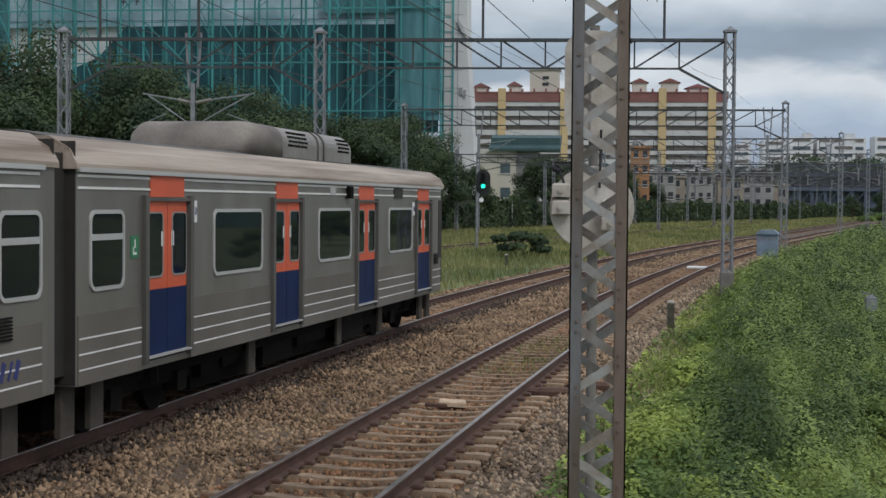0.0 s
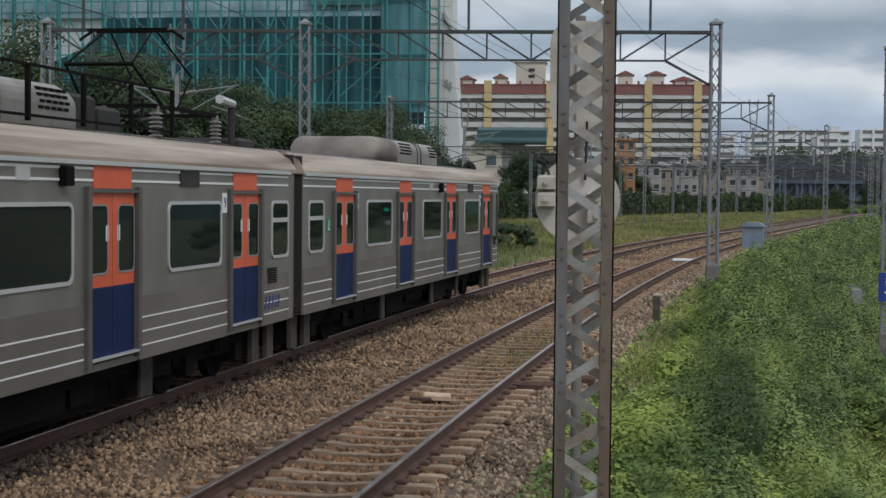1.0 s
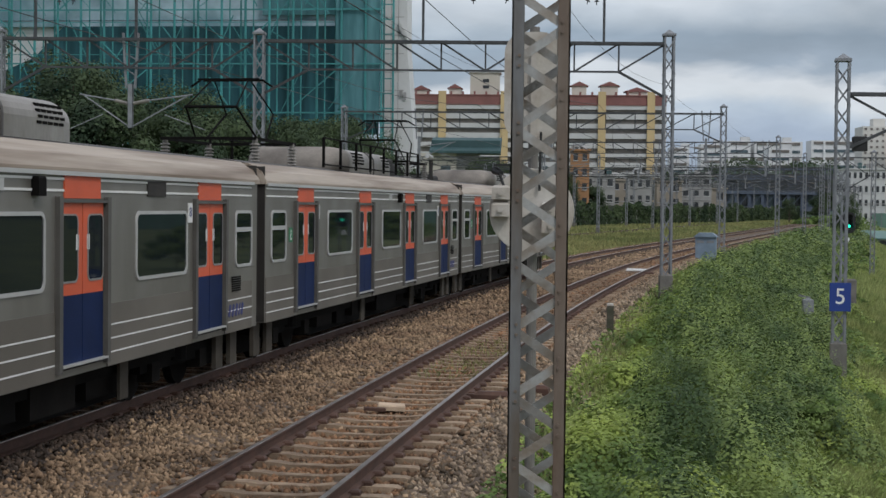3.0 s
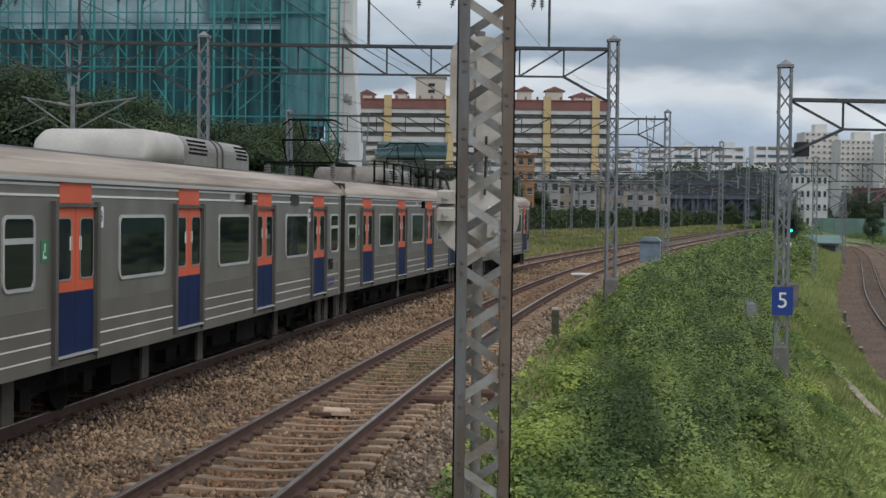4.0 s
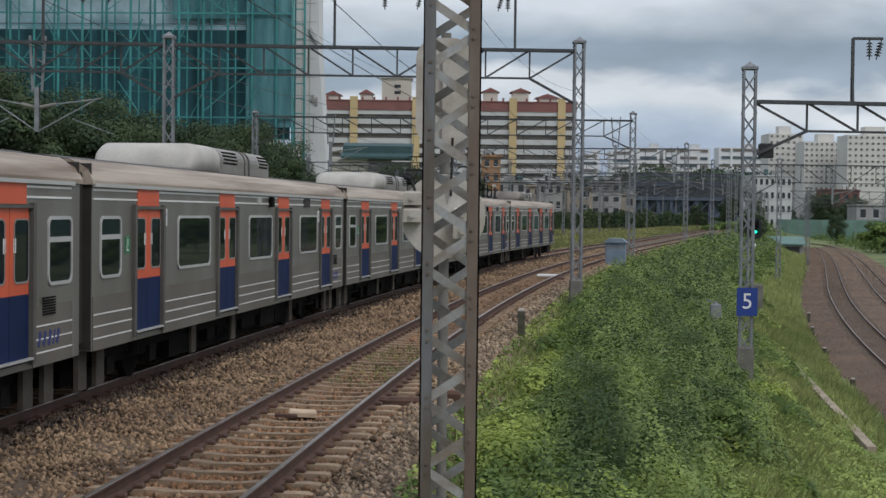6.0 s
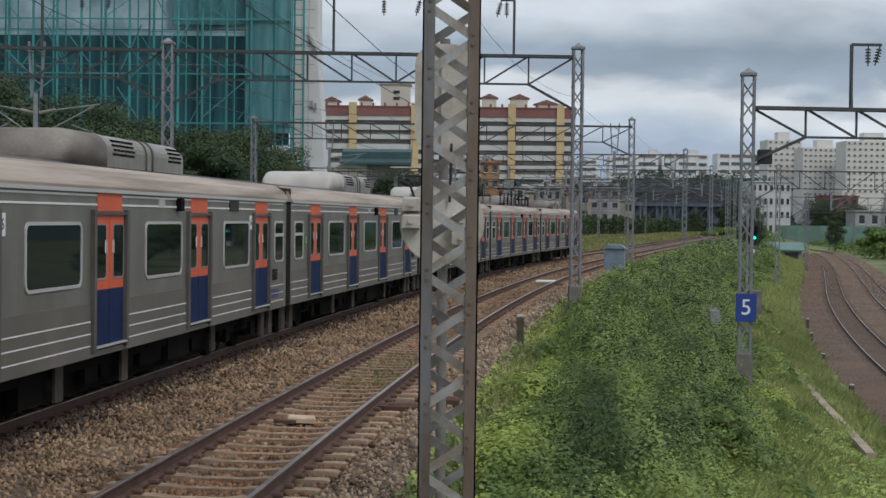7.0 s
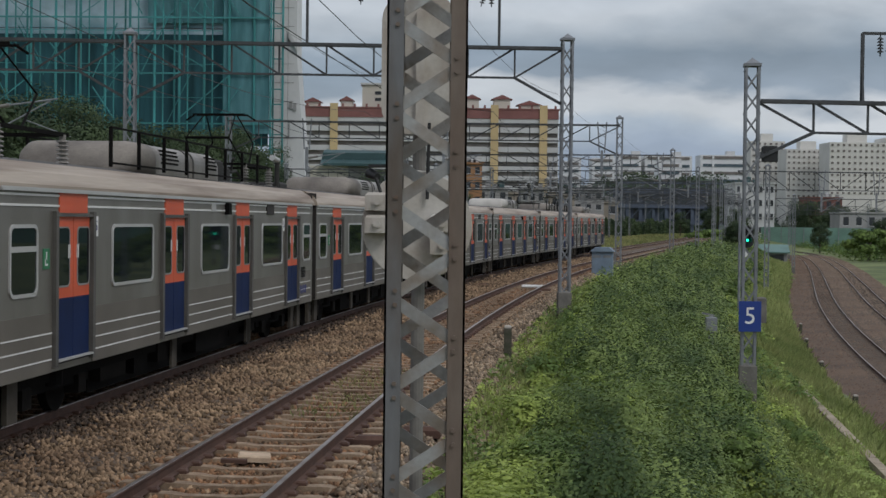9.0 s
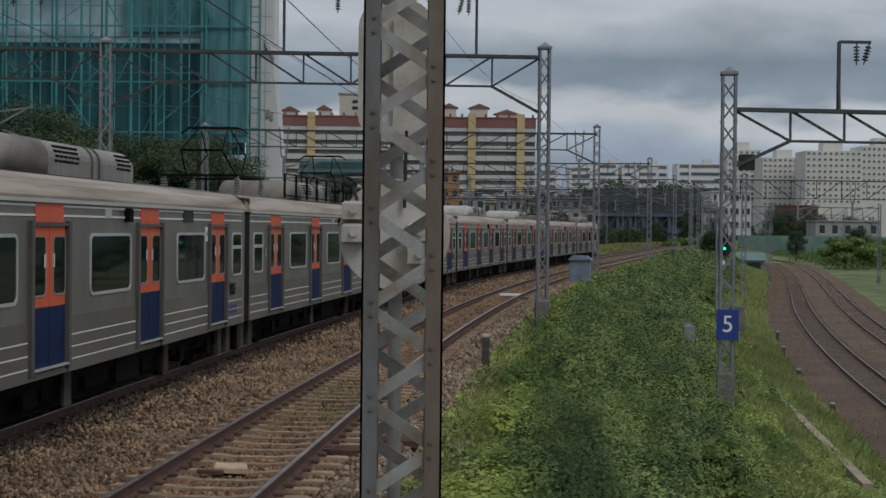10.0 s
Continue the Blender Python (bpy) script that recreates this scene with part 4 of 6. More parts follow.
def portal_beam(p, q, z_top, depth, bay, label, bare=(0.0, 0.0)):
    """A truss between two places: upper and lower chord, uprights and diagonals, knee braces at both ends."""
    p, q = Vector((*p, z_top)), Vector((*q, z_top))
    t = thing("portal_beam", Matrix.Translation(p), label, "catenary portal beam", "catenary portal beams")
    d = q - p
    n = max(3, int(round(d.length / bay)))
    low = Vector((0, 0, -depth))
    side = Vector((d.y, -d.x, 0)).normalized() * 0.16
    for e in (-1, 1):
        part("upper_chord", Shape().bar(e * side, d + e * side, 0.08, 0.10), BEAM, t)
    i0, i1 = 1, n - 1
    a, b = d * (i0 / n), d * (i1 / n)
    part("lower_chord", Shape().bar(a + low, b + low, 0.09, 0.07), BEAM, t)
    for i in range(i0, i1 + 1):
        u = d * (i / n)
        part("upright", Shape().bar(u, u + low, 0.06), BEAM, t)
        if i < i1:
            v = d * ((i + 1) / n)
            pair = (u, v + low) if i < n / 2 else (v, u + low)
            part("diagonal", Shape().bar(*pair, 0.065), BEAM, t)
    for u, v in ((Vector((0, 0, -depth * 1.85)), a + low), (d + Vector((0, 0, -depth * 1.85)), b + low)):
        part("knee_brace", Shape().bar(u, v, 0.09), BEAM, t)
    part("diagonal", Shape().bar(Vector((0, 0, -0.05)), a + low, 0.065), BEAM, t)
    part("diagonal", Shape().bar(d + Vector((0, 0, -0.05)), b + low, 0.065), BEAM, t)
    return t


def near_mast():
    lattice_mast(0.05, 12.0, -1.2, 9.6, 0.455, 0, "tall lattice mast of flaking grey and rusty angle steel", near=True, pitch=0.262, foot=0.3, cap=False)


near_mast()
BEAMS = []
# portals over the two running tracks, about every 42 m
lattice_mast(4.85, 55.0, -0.75, 9.05, 0.40, 3, foot=1.15, label="grey lattice mast with boxed concrete foot on the bank")
lattice_mast(-10.0, 54.5, -0.6, 9.0, 0.40, 3)
lattice_mast(-19.5, 54.0, -0.6, 9.0, 0.40, 3)
portal_beam((-9.8, 54.5), (4.65, 55.0), 8.72, 1.02, 1.55, "dark steel truss beam across two tracks")
portal_beam((-19.3, 54.0), (-10.2, 54.5), 8.72, 1.02, 1.55, "dark steel truss beam between two lattice masts")
for s, right in ((97.5, 7.6), (139, 7.6), (181, 7.6), (224, 7.8), (266, 8.0), (308, 8.0), (350, 8.0), (392, 8.0), (434, 8.0)):
    xa, ya, th = line(s, right)
    xb, yb, _ = line(s, -16.5)
    if s == 97.5:
        xa, ya, xb, yb = 11.95, 96.0, -12.1, 96.0
    if s == 139:
        xa, ya = 21.8, 136.0
    BEAMS.append((Vector((xb, yb)), Vector((xa, ya)), -math.degrees(th)))
    lattice_mast(xa, ya, -0.8, 9.2, 0.40, -math.degrees(th))
    lattice_mast(xb, yb, -0.6, 9.0, 0.34, -math.degrees(th))
    portal_beam((xb, yb), (xa, ya), 8.75, 1.0, 1.9, "dark steel truss beam across the running tracks")
# yard portals in the distance
for s in (160, 202, 245, 287, 330, 372, 412):
    xb, yb, th = line(s, -35.0 if s < 240 else -24.0)
    xa, ya, _ = line(s, 9.5 if s > 200 else -18.5)
    lattice_mast(xa, ya, -0.8, 8.6, 0.36, -math.degrees(th))
    lattice_mast(xb, yb, -0.6, 8.6, 0.36, -math.degrees(th))
    portal_beam((xb, yb), (xa, ya), 8.1, 0.9, 2.2, "dark steel truss beam over the distant yard")
for s, left, right in ((152, -30.0, -17.5), (190, -33.0, 9.0), (232, -30.0, 9.0), (276, -28.0, 10.0), (318, -26.0, 10.0)):
    xb, yb, th = line(s, left)
    xa, ya, _ = line(s, right)
    lattice_mast(xa, ya, -0.8, 8.0, 0.34, -math.degrees(th))
    lattice_mast(xb, yb, -0.6, 8.0, 0.34, -math.degrees(th))
    portal_beam((xb, yb), (xa, ya), 7.5, 0.8, 3.2, "dark steel truss beam over the distant yard")
# portals over the lower line
for x, y, z in ((9.06, 45.0, -2.1), (30.0, 135.0, -4.3), (52, 215, -4.3), (72, 300, -4.3)):
    top = z + (9.3 if y < 50 else 12.2 if y < 150 else 11.2)
    lattice_mast(x, y, z, top, 0.42, -8, label="grey lattice mast on the weedy slope" if y < 50 else "grey lattice steel mast")
    lattice_mast(x + 16, y + 1.5, -4.3, top, 0.42, -8)
    portal_beam((x + 0.2 if y < 50 else x - 2.6, y), (x + 15.8, y + 1.5), top - (1.0 if y < 50 else 0.5), 0.85 if y < 50 else 1.6, 1.6 if y < 50 else 2.3, "dark steel truss beam across the lower tracks")


# ---- things beside the tracks ----
SIGN_BLUE = material("blue_sign_enamel", (0.015, 0.045, 0.24), 0.4, 0, 0.1, 2, 20, 0.0)
SIGN_WHITE = material("white_sign_enamel", (0.75, 0.76, 0.76), 0.4, 0, 0.08, 2, 20, 0.0)
PALEPAINT = material("chalky_white_paint", (0.50, 0.48, 0.44), 0.7, 0, 0.25, 3, 30, 0.1, tint=(0.36, 0.32, 0.275))
BOXGREY = material("blue_grey_cabinet_paint", (0.20, 0.265, 0.34), 0.6, 0.1, 0.2, 2, 20, 0.05)
BLACK = material("black_signal_paint", (0.012, 0.013, 0.014), 0.6, 0, 0.2, 2, 20, 0.0)
GREENLIGHT = material("green_signal_lamp", (0.02, 0.9, 0.55), 0.4, 0, 0.0, 2, 20, 0.0, glow=1.8)
PLANKWOOD = material("weathered_plank", (0.58, 0.44, 0.31), 0.85, 0, 0.3, 4, 30, 0.2)
KERB = material("sandy_concrete", (0.36, 0.30, 0.22), 0.9, 0, 0.25, 1.5, 20, 0.2)
MOSSY = material("mossy_dark_concrete", (0.085, 0.08, 0.062), 0.95, 0, 0.4, 5, 30, 0.3, tint=(0.045, 0.05, 0.03))
CABLE = material("black_cable", (0.02, 0.02, 0.02), 0.7, 0, 0.2, 2, 20, 0.0)
WIRE = material("dark_wire", (0.05, 0.05, 0.05), 0.6, 0.4, 0.2, 2, 20, 0.0)


def disc(c, r, thick, n=36, axis=1):
    """A flat round plate facing the y direction."""
    s = Shape()
    rings = [[(c[0] + r * k * math.cos(a), c[1] + y, c[2] + r * k * math.sin(a)) for a in (2 * math.pi * i / n for i in range(n))] for y, k in ((-thick / 2, 0.985), (-thick / 2 + 0.006, 1), (thick / 2, 1))]
    return s.loft(rings)


def near_signal():
    """The back of a shunting signal: upright oblong plate over a round plate with lamp casings, on a pole behind the mast."""
    t = thing("shunting_signal", pose(-0.03, 14.2, 0), "back of a white signal with round plate and lamp casings", "railway signal")
    part("pole", Shape().tube((0.03, 0.14, -1.0), (0.03, 0.14, 4.5), 0.05, n=14), FOOTING, t)
    pts = rounded(-0.25, 0.29, 3.42, 4.44, 0.2, 6)
    part("oblong_plate", Shape().loft([[(x, 0.0, z) for x, z in pts], [(x, 0.03, z) for x, z in pts]]), PALEPAINT, t, "white oblong backing plate")
    part("mount_strip", Shape().box(0.0, 0.06, -0.04, 0.0, 3.45, 4.3), PALEPAINT, t)
    part("round_plate", disc((0.02, 0.0, 2.76), 0.40, 0.03), PALEPAINT, t, "chalky white round plate")
    for x, z in ((-0.27, 2.93), (-0.27, 2.77), (0.2, 2.78), (0.2, 2.62)):
        cs = part("lamp_casing", Shape().chamfer(x - 0.085, x + 0.085, -0.13, 0.0, z - 0.065, z + 0.065, 0.02), PALEPAINT, t, "cream lamp casing with a bolt")
        part("bolt", Shape().tube((x, -0.16, z), (x, -0.13, z), 0.028, n=8), PALEPAINT, cs)
    part("loudspeaker", Shape().tube((-0.33, 0.12, 3.14), (-0.27, 0.02, 3.11), 0.04, 0.025, n=14).box(-0.34, -0.10, 0.02, 0.10, 3.18, 3.20), BLACK, t, "dark round housing on a bracket")
    for a, b in (((-0.28, -0.03, 3.1), (-0.24, -0.05, 2.98)), ((-0.24, -0.05, 2.98), (-0.18, -0.04, 2.93)), ((0.1, -0.05, 3.5), (0.09, -0.05, 2.95))):
        part("cable", Shape().tube(a, b, 0.014, n=6), CABLE, t)


near_signal()


def number_sign():
    t = thing("number_sign", pose(9.03, 44.7, 0.24), "blue sign with a white figure on a mast", "sign")
    part("plate", Shape().box(-0.31, 0.31, -0.02, 0.0, -0.42, 0.42), SIGN_BLUE, t)
    part("figure", lettering("5", 0.66, SIGN_WHITE, "figure"), SIGN_WHITE, t, at=pose(0, -0.025, 0.0, 90, 0, 0))
    part("bracket", Shape().box(-0.25, 0.25, 0.0, 0.1, -0.25, -0.2), GALV, t)


number_sign()
sb = thing("junction_box", pose(9.50, 45.5, 0.38), "grey steel box fixed beside a mast", "junction box")
part("case", Shape().chamfer(-0.2, 0.14, -0.15, 0.15, -0.36, 0.36, 0.04), FOOTING, sb)
part("bracket", Shape().box(-0.4, -0.2, -0.05, 0.05, -0.1, 0.1), GALV, sb)


def colour_signal(x, y, z_head, z_foot, label, pole_dx=-0.42, w=0.42, h=0.95, lamp=0.14):
    t = thing("colour_light_signal", pose(x, y, z_foot), label, "railway signal", "colour light signals")
    k = z_head - z_foot
    part("pole", Shape().tube((pole_dx, 0, 0), (pole_dx, 0, k + 1.2), 0.075, n=10), GALV_DULL, t)
    pts = rounded(-w, w, k - h, k + h, w * 0.98, 7)
    head = part("head", Shape().loft([[(a, -0.08, c) for a, c in pts], [(a, 0.12, c) for a, c in pts]]), BLACK, t, "black oval signal head")
    part("lamp", Shape().tube((0.0, -0.10, k - h * 0.30), (0.0, -0.08, k - h * 0.30), lamp, n=16), GREENLIGHT, head, "lit green lamp")
    part("lamp_hood", Shape().tube((0.0, -0.42, k - h * 0.30), (0.0, -0.08, k - h * 0.30), 0.19, 0.17, n=16, caps=False), BLACK, head)
    for zz in (0.15, 0.55):
        part("hood", Shape().tube((0.0, -0.3, k + zz * h), (0.0, -0.08, k + zz * h), 0.16, 0.17, n=12, caps=False), BLACK, head)
    part("bracket", Shape().bar((pole_dx, 0, k), (0, 0.05, k), 0.08), GALV_DULL, t)
    part("marker", disc((pole_dx + 0.3, -0.05, k - h - 0.35), 0.16, 0.04, 14), SIGN_WHITE, t)
    return t


colour_signal(-7.45, 102.5, 4.2, -0.65, "colour light signal showing green beside the side track", w=0.48, h=0.85)
colour_signal(18.2, 88.0, 2.05, -4.3, "dark colour light signal showing green on the slope", w=0.36, h=0.62, lamp=0.085)


def relay_box():
    t = thing("relay_cabinet", pose(10.0, 87.5, -0.35, 0, 0, -11), "blue-grey steel relay cabinet on the bank", "relay cabinet")
    part("body", Shape().box(-0.58, 0.58, -0.45, 0.45, 0, 1.5), BOXGREY, t)
    part("roof", Shape().loft([[(-0.68, y, 1.5), (0.68, y, 1.5), (0.38, y, 1.74), (-0.38, y, 1.74)] for y in (-0.6, 0.6)]), BOXGREY, t, "hipped cabinet roof")
    for x in (-0.28, 0.28):
        d = part("door", Shape().box(x - 0.26, x + 0.26, -0.48, -0.45, 0.2, 1.4), BOXGREY, t)
        part("vent", Shape().box(x - 0.2, x + 0.2, -0.495, -0.48, 1.15, 1.3), GALV_DULL, d)
    part("plinth", Shape().box(-0.66, 0.66, -0.5, 0.5, -0.7, 0.05), CONCRETE, t)


relay_box()


def small_post(x, y, z, h, label, head=False):
    t = thing("marker_post", pose(x, y, z), label, "marker post", "marker posts")
    part("stake", Shape().chamfer(-0.085, 0.085, -0.085, 0.085, -0.3, h, 0.03), MOSSY if not head else GALV_DULL, t)
    if not head:
        part("top", Shape().chamfer(-0.08, 0.08, -0.08, 0.08, h - 0.02, h + 0.04, 0.02), PALEPAINT, t)
    if head:
        part("head_box", Shape().chamfer(-0.2, 0.2, -0.15, 0.15, h - 0.6, h - 0.05, 0.03), GALV_DULL, t)
        part("arm", Shape().bar((-0.35, 0, h + 0.1), (0.1, 0, h), 0.07), GALV_DULL, t)


small_post(1.98, 38.0, -0.65, 1.0, "short weathered concrete marker post at the ballast edge")
small_post(10.6, 58.5, -2.6, 2.0, "small grey cable box on a post among weeds", True)
for s, o in ((60, -3.2), (74, -3.3), (88, -3.2), (101, -3.0)):
    x, y, _ = lower(s, o)
    small_post(float(x), float(y), -4.6, 1.0, "short brown concrete post beside the lower track")
x, y, _ = line(78, -6.0)
small_post(float(x), float(y), -0.6, 0.7, "short weathered concrete post in the grass")


def plank(s, off, size, turn, z=0.0):
    x, y, th = line(s, off)
    t = thing("plank", pose(x, y, z, 0, 3, math.degrees(-th) + turn), "pale weathered board lying across the sleepers", "board", "boards on the track")
    part("board", Shape().chamfer(-size / 2, size / 2, -0.17, 0.17, -0.17, -0.09, 0.02), PLANKWOOD, t)
    part("batten", Shape().chamfer(-size / 2 - 0.2, -size / 2 + 0.12, -0.3, -0.2, -0.17, -0.12, 0.01), RAIL, t)


plank(22.3, GAP - 0.05, 0.40, 12, 0.0)
plank(66, -0.3, 0.6, 50)
for s, o in ((73, GAP - 2.3), (69, GAP + 0.9), (25.0, GAP + 1.7), (24.0, GAP + 1.2)):
    x, y, th = line(s, o)
    rk = thing("track_device", pose(x, y, -0.12, 0, 0, math.degrees(-th)), "small dark trackside device on the ballast", "track device", "trackside devices")
    part("casing", Shape().chamfer(-0.28, 0.28, -0.12, 0.12, -0.1, 0.05, 0.05), RAIL, rk)
    part("lug", Shape().box(-0.4, -0.28, -0.05, 0.05, -0.08, 0.0), RAIL, rk)
wp = thing("cable_cover", pose(*line(72, GAP + 0.1)[:2], -0.10, 0, 0, -9), "white board between the rails", "board")
part("board", Shape().chamfer(-0.45, 0.45, -0.3, 0.3, -0.05, 0.04, 0.02), SIGN_WHITE, wp)

lb = thing("relay_box", pose(9.62, 45.2, 4.75), "black steel box fixed to a lattice mast", "relay box")
part("case", Shape().chamfer(-0.2, 0.2, -0.15, 0.15, -0.22, 0.22, 0.03), BLACK, lb)
part("bracket", Shape().box(-0.4, -0.2, -0.04, 0.04, -0.05, 0.05), GALV, lb)
# drain kerb at the foot of the slope
k0, k1 = Vector((10.9, 38.0, 0.0)), Vector((13.2, 56.5, 0.0))
k0.z, k1.z = (float(land(np.array(p.x), np.array(p.y))) + 0.0 for p in (k0, k1))
kb = thing("drain_kerb", Matrix.Translation(k0), "pale concrete drain kerb in the grass", "kerb")
nseg = 22
for i in range(nseg):
    a, b = (k1 - k0) * (i / nseg), (k1 - k0) * ((i + 0.97) / nseg)
    part("kerb_stone", Shape().bar((a.x, a.y, a.z + 0.14), (b.x, b.y, b.z + 0.14), 0.24, 0.5), KERB, kb)


# ---- overhead line ----
def wire(name, pts, r, label):
    s = Shape()
    for a, b in zip(pts, pts[1:]):
        s.tube(a, b, r, n=5, caps=False)
    return tagged(part(name, s, WIRE), label, "wire", "overhead wires")


SUPPORTS = [-30, 13, 55.5, 97.5, 139, 181, 224, 266, 308, 350]
for off, nm in ((0.0, "far"), (GAP, "near")):
    cz, mz = [], []
    for s0, s1 in zip(SUPPORTS, SUPPORTS[1:]):
        for i in range(8):
            k = i / 8
            x, y, _ = line(s0 + (s1 - s0) * k, off + 0.15)
            cz.append((x, y, 5.2))
            mz.append((x, y, 6.5 - 0.75 * 4 * k * (1 - k)))
    wire("contact_wire", cz, 0.007, "thin dark contact wire above a track")
    wire("messenger_wire", mz, 0.007, "thin dark sagging messenger wire above a track")
    for i in range(17, 41, 2):
        a, b = cz[i], mz[i]
        if b[2] - a[2] > 0.1:
            wire("dropper", [a, b], 0.006, "thin dropper between two overhead wires")
for off, z, dx in ((-4.6, 10.6, 0), (2.6 + 0.4, 10.6, 0)):
    pts = []
    for s0, s1 in zip(SUPPORTS, SUPPORTS[1:]):
        for i in range(6):
            k = i / 6
            x, y, _ = line(s0 + (s1 - s0) * k, off)
            pts.append((x, y, z - 0.6 * 4 * k * (1 - k)))
    wire("feeder_wire", pts, 0.009, "sagging dark feeder wire")


def insulator(x, y, z, drop=0.6, lean=0.0):
    t = thing("insulator_string", pose(x, y, z, 0, lean, 0), "string of dark ribbed insulators", "insulator", "insulators")
    part("rod", Shape().tube((0, 0, 0), (0, 0, -drop), 0.02, n=6), BEAM, t)
    for i in range(5):
        part("shed", Shape().tube((0, 0, -0.12 - i * 0.09), (0, 0, -0.07 - i * 0.09), 0.10, 0.045, n=12), BEAM, t)


def horn_frame(p, z0, z1, reach, label="tall feeder bracket on the beam"):
    """An upright on the beam with a cross-arm that carries insulators."""
    t = thing("feeder_bracket", pose(*p, z0), label, "bracket", "feeder brackets")
    part("upright", Shape().bar((0, 0, 0), (0, 0, z1 - z0), 0.09), BEAM, t)
    part("upright_foot", Shape().bar((0.0, -0.14, 0.0), (0, 0, 0.9), 0.06), BEAM, t)
    part("cross_arm", Shape().bar((0, 0, z1 - z0), (reach, 0, z1 - z0), 0.08), BEAM, t)
    insulator(p[0] + reach * 0.55, p[1], z1 - 0.04)
    insulator(p[0] + reach * 0.95, p[1], z1 - 0.04, lean=15)


horn_frame((-4.05, 54.75), 8.75, 10.75, 3.3)
horn_frame((2.5, 54.95), 8.75, 10.75, -0.5)
horn_frame((-14.5, 54.3), 8.75, 10.75, 2.6)
horn_frame((-18.2, 54.2), 8.75, 10.6, 1.6)
horn_frame((12.2, 45.3), 6.25, 8.15, 0.9)


def drop_post(x, y, z_top, length, arm, turn):
    """A lattice drop tube under a beam, with a hinged cantilever that holds the wires."""
    t = thing("drop_post", pose(x, y, z_top, 0, 0, turn), "grey drop post with wire cantilever under the beam", "drop post", "drop posts")
    for sx in (-1, 1):
        part("leg", Shape().bar((sx * 0.28, 0, 0.25), (sx * 0.16, 0, -length * 0.55), 0.07), GALV_DULL, t)
    part("tube", Shape().bar((0, 0, -length * 0.5), (0, 0, -length), 0.16), GALV_DULL, t)
    for i in range(3):
        z = 0.1 - i * length * 0.18
        part("rung", Shape().bar((-0.26 + i * 0.03, 0, z), (0.26 - i * 0.03, 0, z - 0.25), 0.04), GALV_DULL, t)
    part("top_tube", Shape().tube((0, 0, -length * 0.72), (arm, 0, -length * 0.62), 0.035, n=6), GALV_DULL, t)
    part("brace_tube", Shape().tube((0, 0, -length), (arm * 0.9, 0, -length * 0.64), 0.03, n=6), GALV_DULL, t)
    part("steady_arm", Shape().tube((arm * 0.55, 0, -length * 0.85), (arm * 1.2, 0, -length * 1.02), 0.022, n=6), GALV_DULL, t)
    part("insulator", Shape().tube((arm * 0.05, 0, -length * 0.725), (arm * 0.3, 0, -length * 0.69), 0.07, n=10), PORCELAIN, t)


drop_post(-14.7, 54.3, 8.72, 3.2, 2.3, 0)
drop_post(-14.7, 54.35, 8.72, 3.2, -1.9, 0)
for p, q, turn in BEAMS[:5]:
    for k in (0.2, 0.55, 0.955):
        x, y = p + (q - p) * k
        drop_post(x, y, 8.7, 3.0, 2.4 if k < 0.9 else -2.4, turn)
for k in (0.3, 0.62):
    drop_post(30.2 + 15.6 * k, 135 + 1.5 * k, 7.3, 3.4, 1.9, -8)


# ---- plants ----
def patch(rng, n, y0, y1, u0, u1):
    y = rng.uniform(y0, y1, n)
    s = np.interp(y, _y, _s)
    x, yy, _ = line(s, rng.uniform(u0, u1, n))
    return x, yy


def on_lower(x, y):
    """Whether a place lies on the ballast of the lower line."""
    s = np.interp(y, _ly, _tt)
    cx, cy, th = lower(s)
    d = (x - cx) * np.cos(th) - (y - cy) * np.sin(th)
    return (d > -3.4) & (d < 8.5)


def mounds(rng, cx, cy, r, hgt, per, size):
    """Leafy domes: leaves over the skin of each mound, facing outwards, with gaps and stray shoots."""
    n = len(cx)
    k = np.repeat(np.arange(n), per)
    m = len(k)
    a, q = rng.uniform(0, 2 * np.pi, m), np.sqrt(rng.random(m)) * 1.04
    lobes = 1 + 0.22 * np.sin(3 * a + cx[k] * 5) * np.sin(2 * a + cy[k] * 3) + 0.12 * np.sin(7 * a + cx[k])
    px, py = cx[k] + r[k] * q * lobes * np.cos(a), cy[k] + r[k] * q * lobes * np.sin(a)
    dome = np.sqrt(np.clip(1.04 - q ** 2, 0.0, 1))
    lump = 1 + 0.16 * np.sin(px * 6.1 + py * 2.3) * np.sin(py * 5.3 - px)
    pz = surface(px, py) + hgt[k] * dome * lump * np.where(rng.random(m) < 0.06, rng.uniform(1.0, 1.25, m), rng.uniform(0.72, 1.02, m)) + 0.03
    steep = (hgt / r)[k]
    out = np.stack([q * np.cos(a) * steep, q * np.sin(a) * steep, dome + 0.25], 1)
    out /= np.linalg.norm(out, axis=1)[:, None]
    ok = (lateral(px, py) > 6.4) & ~on_lower(px, py)
    return leaves(rng, np.stack([px, py, pz], 1)[ok], size, 0.40, 1.5, 0.3, out[ok])


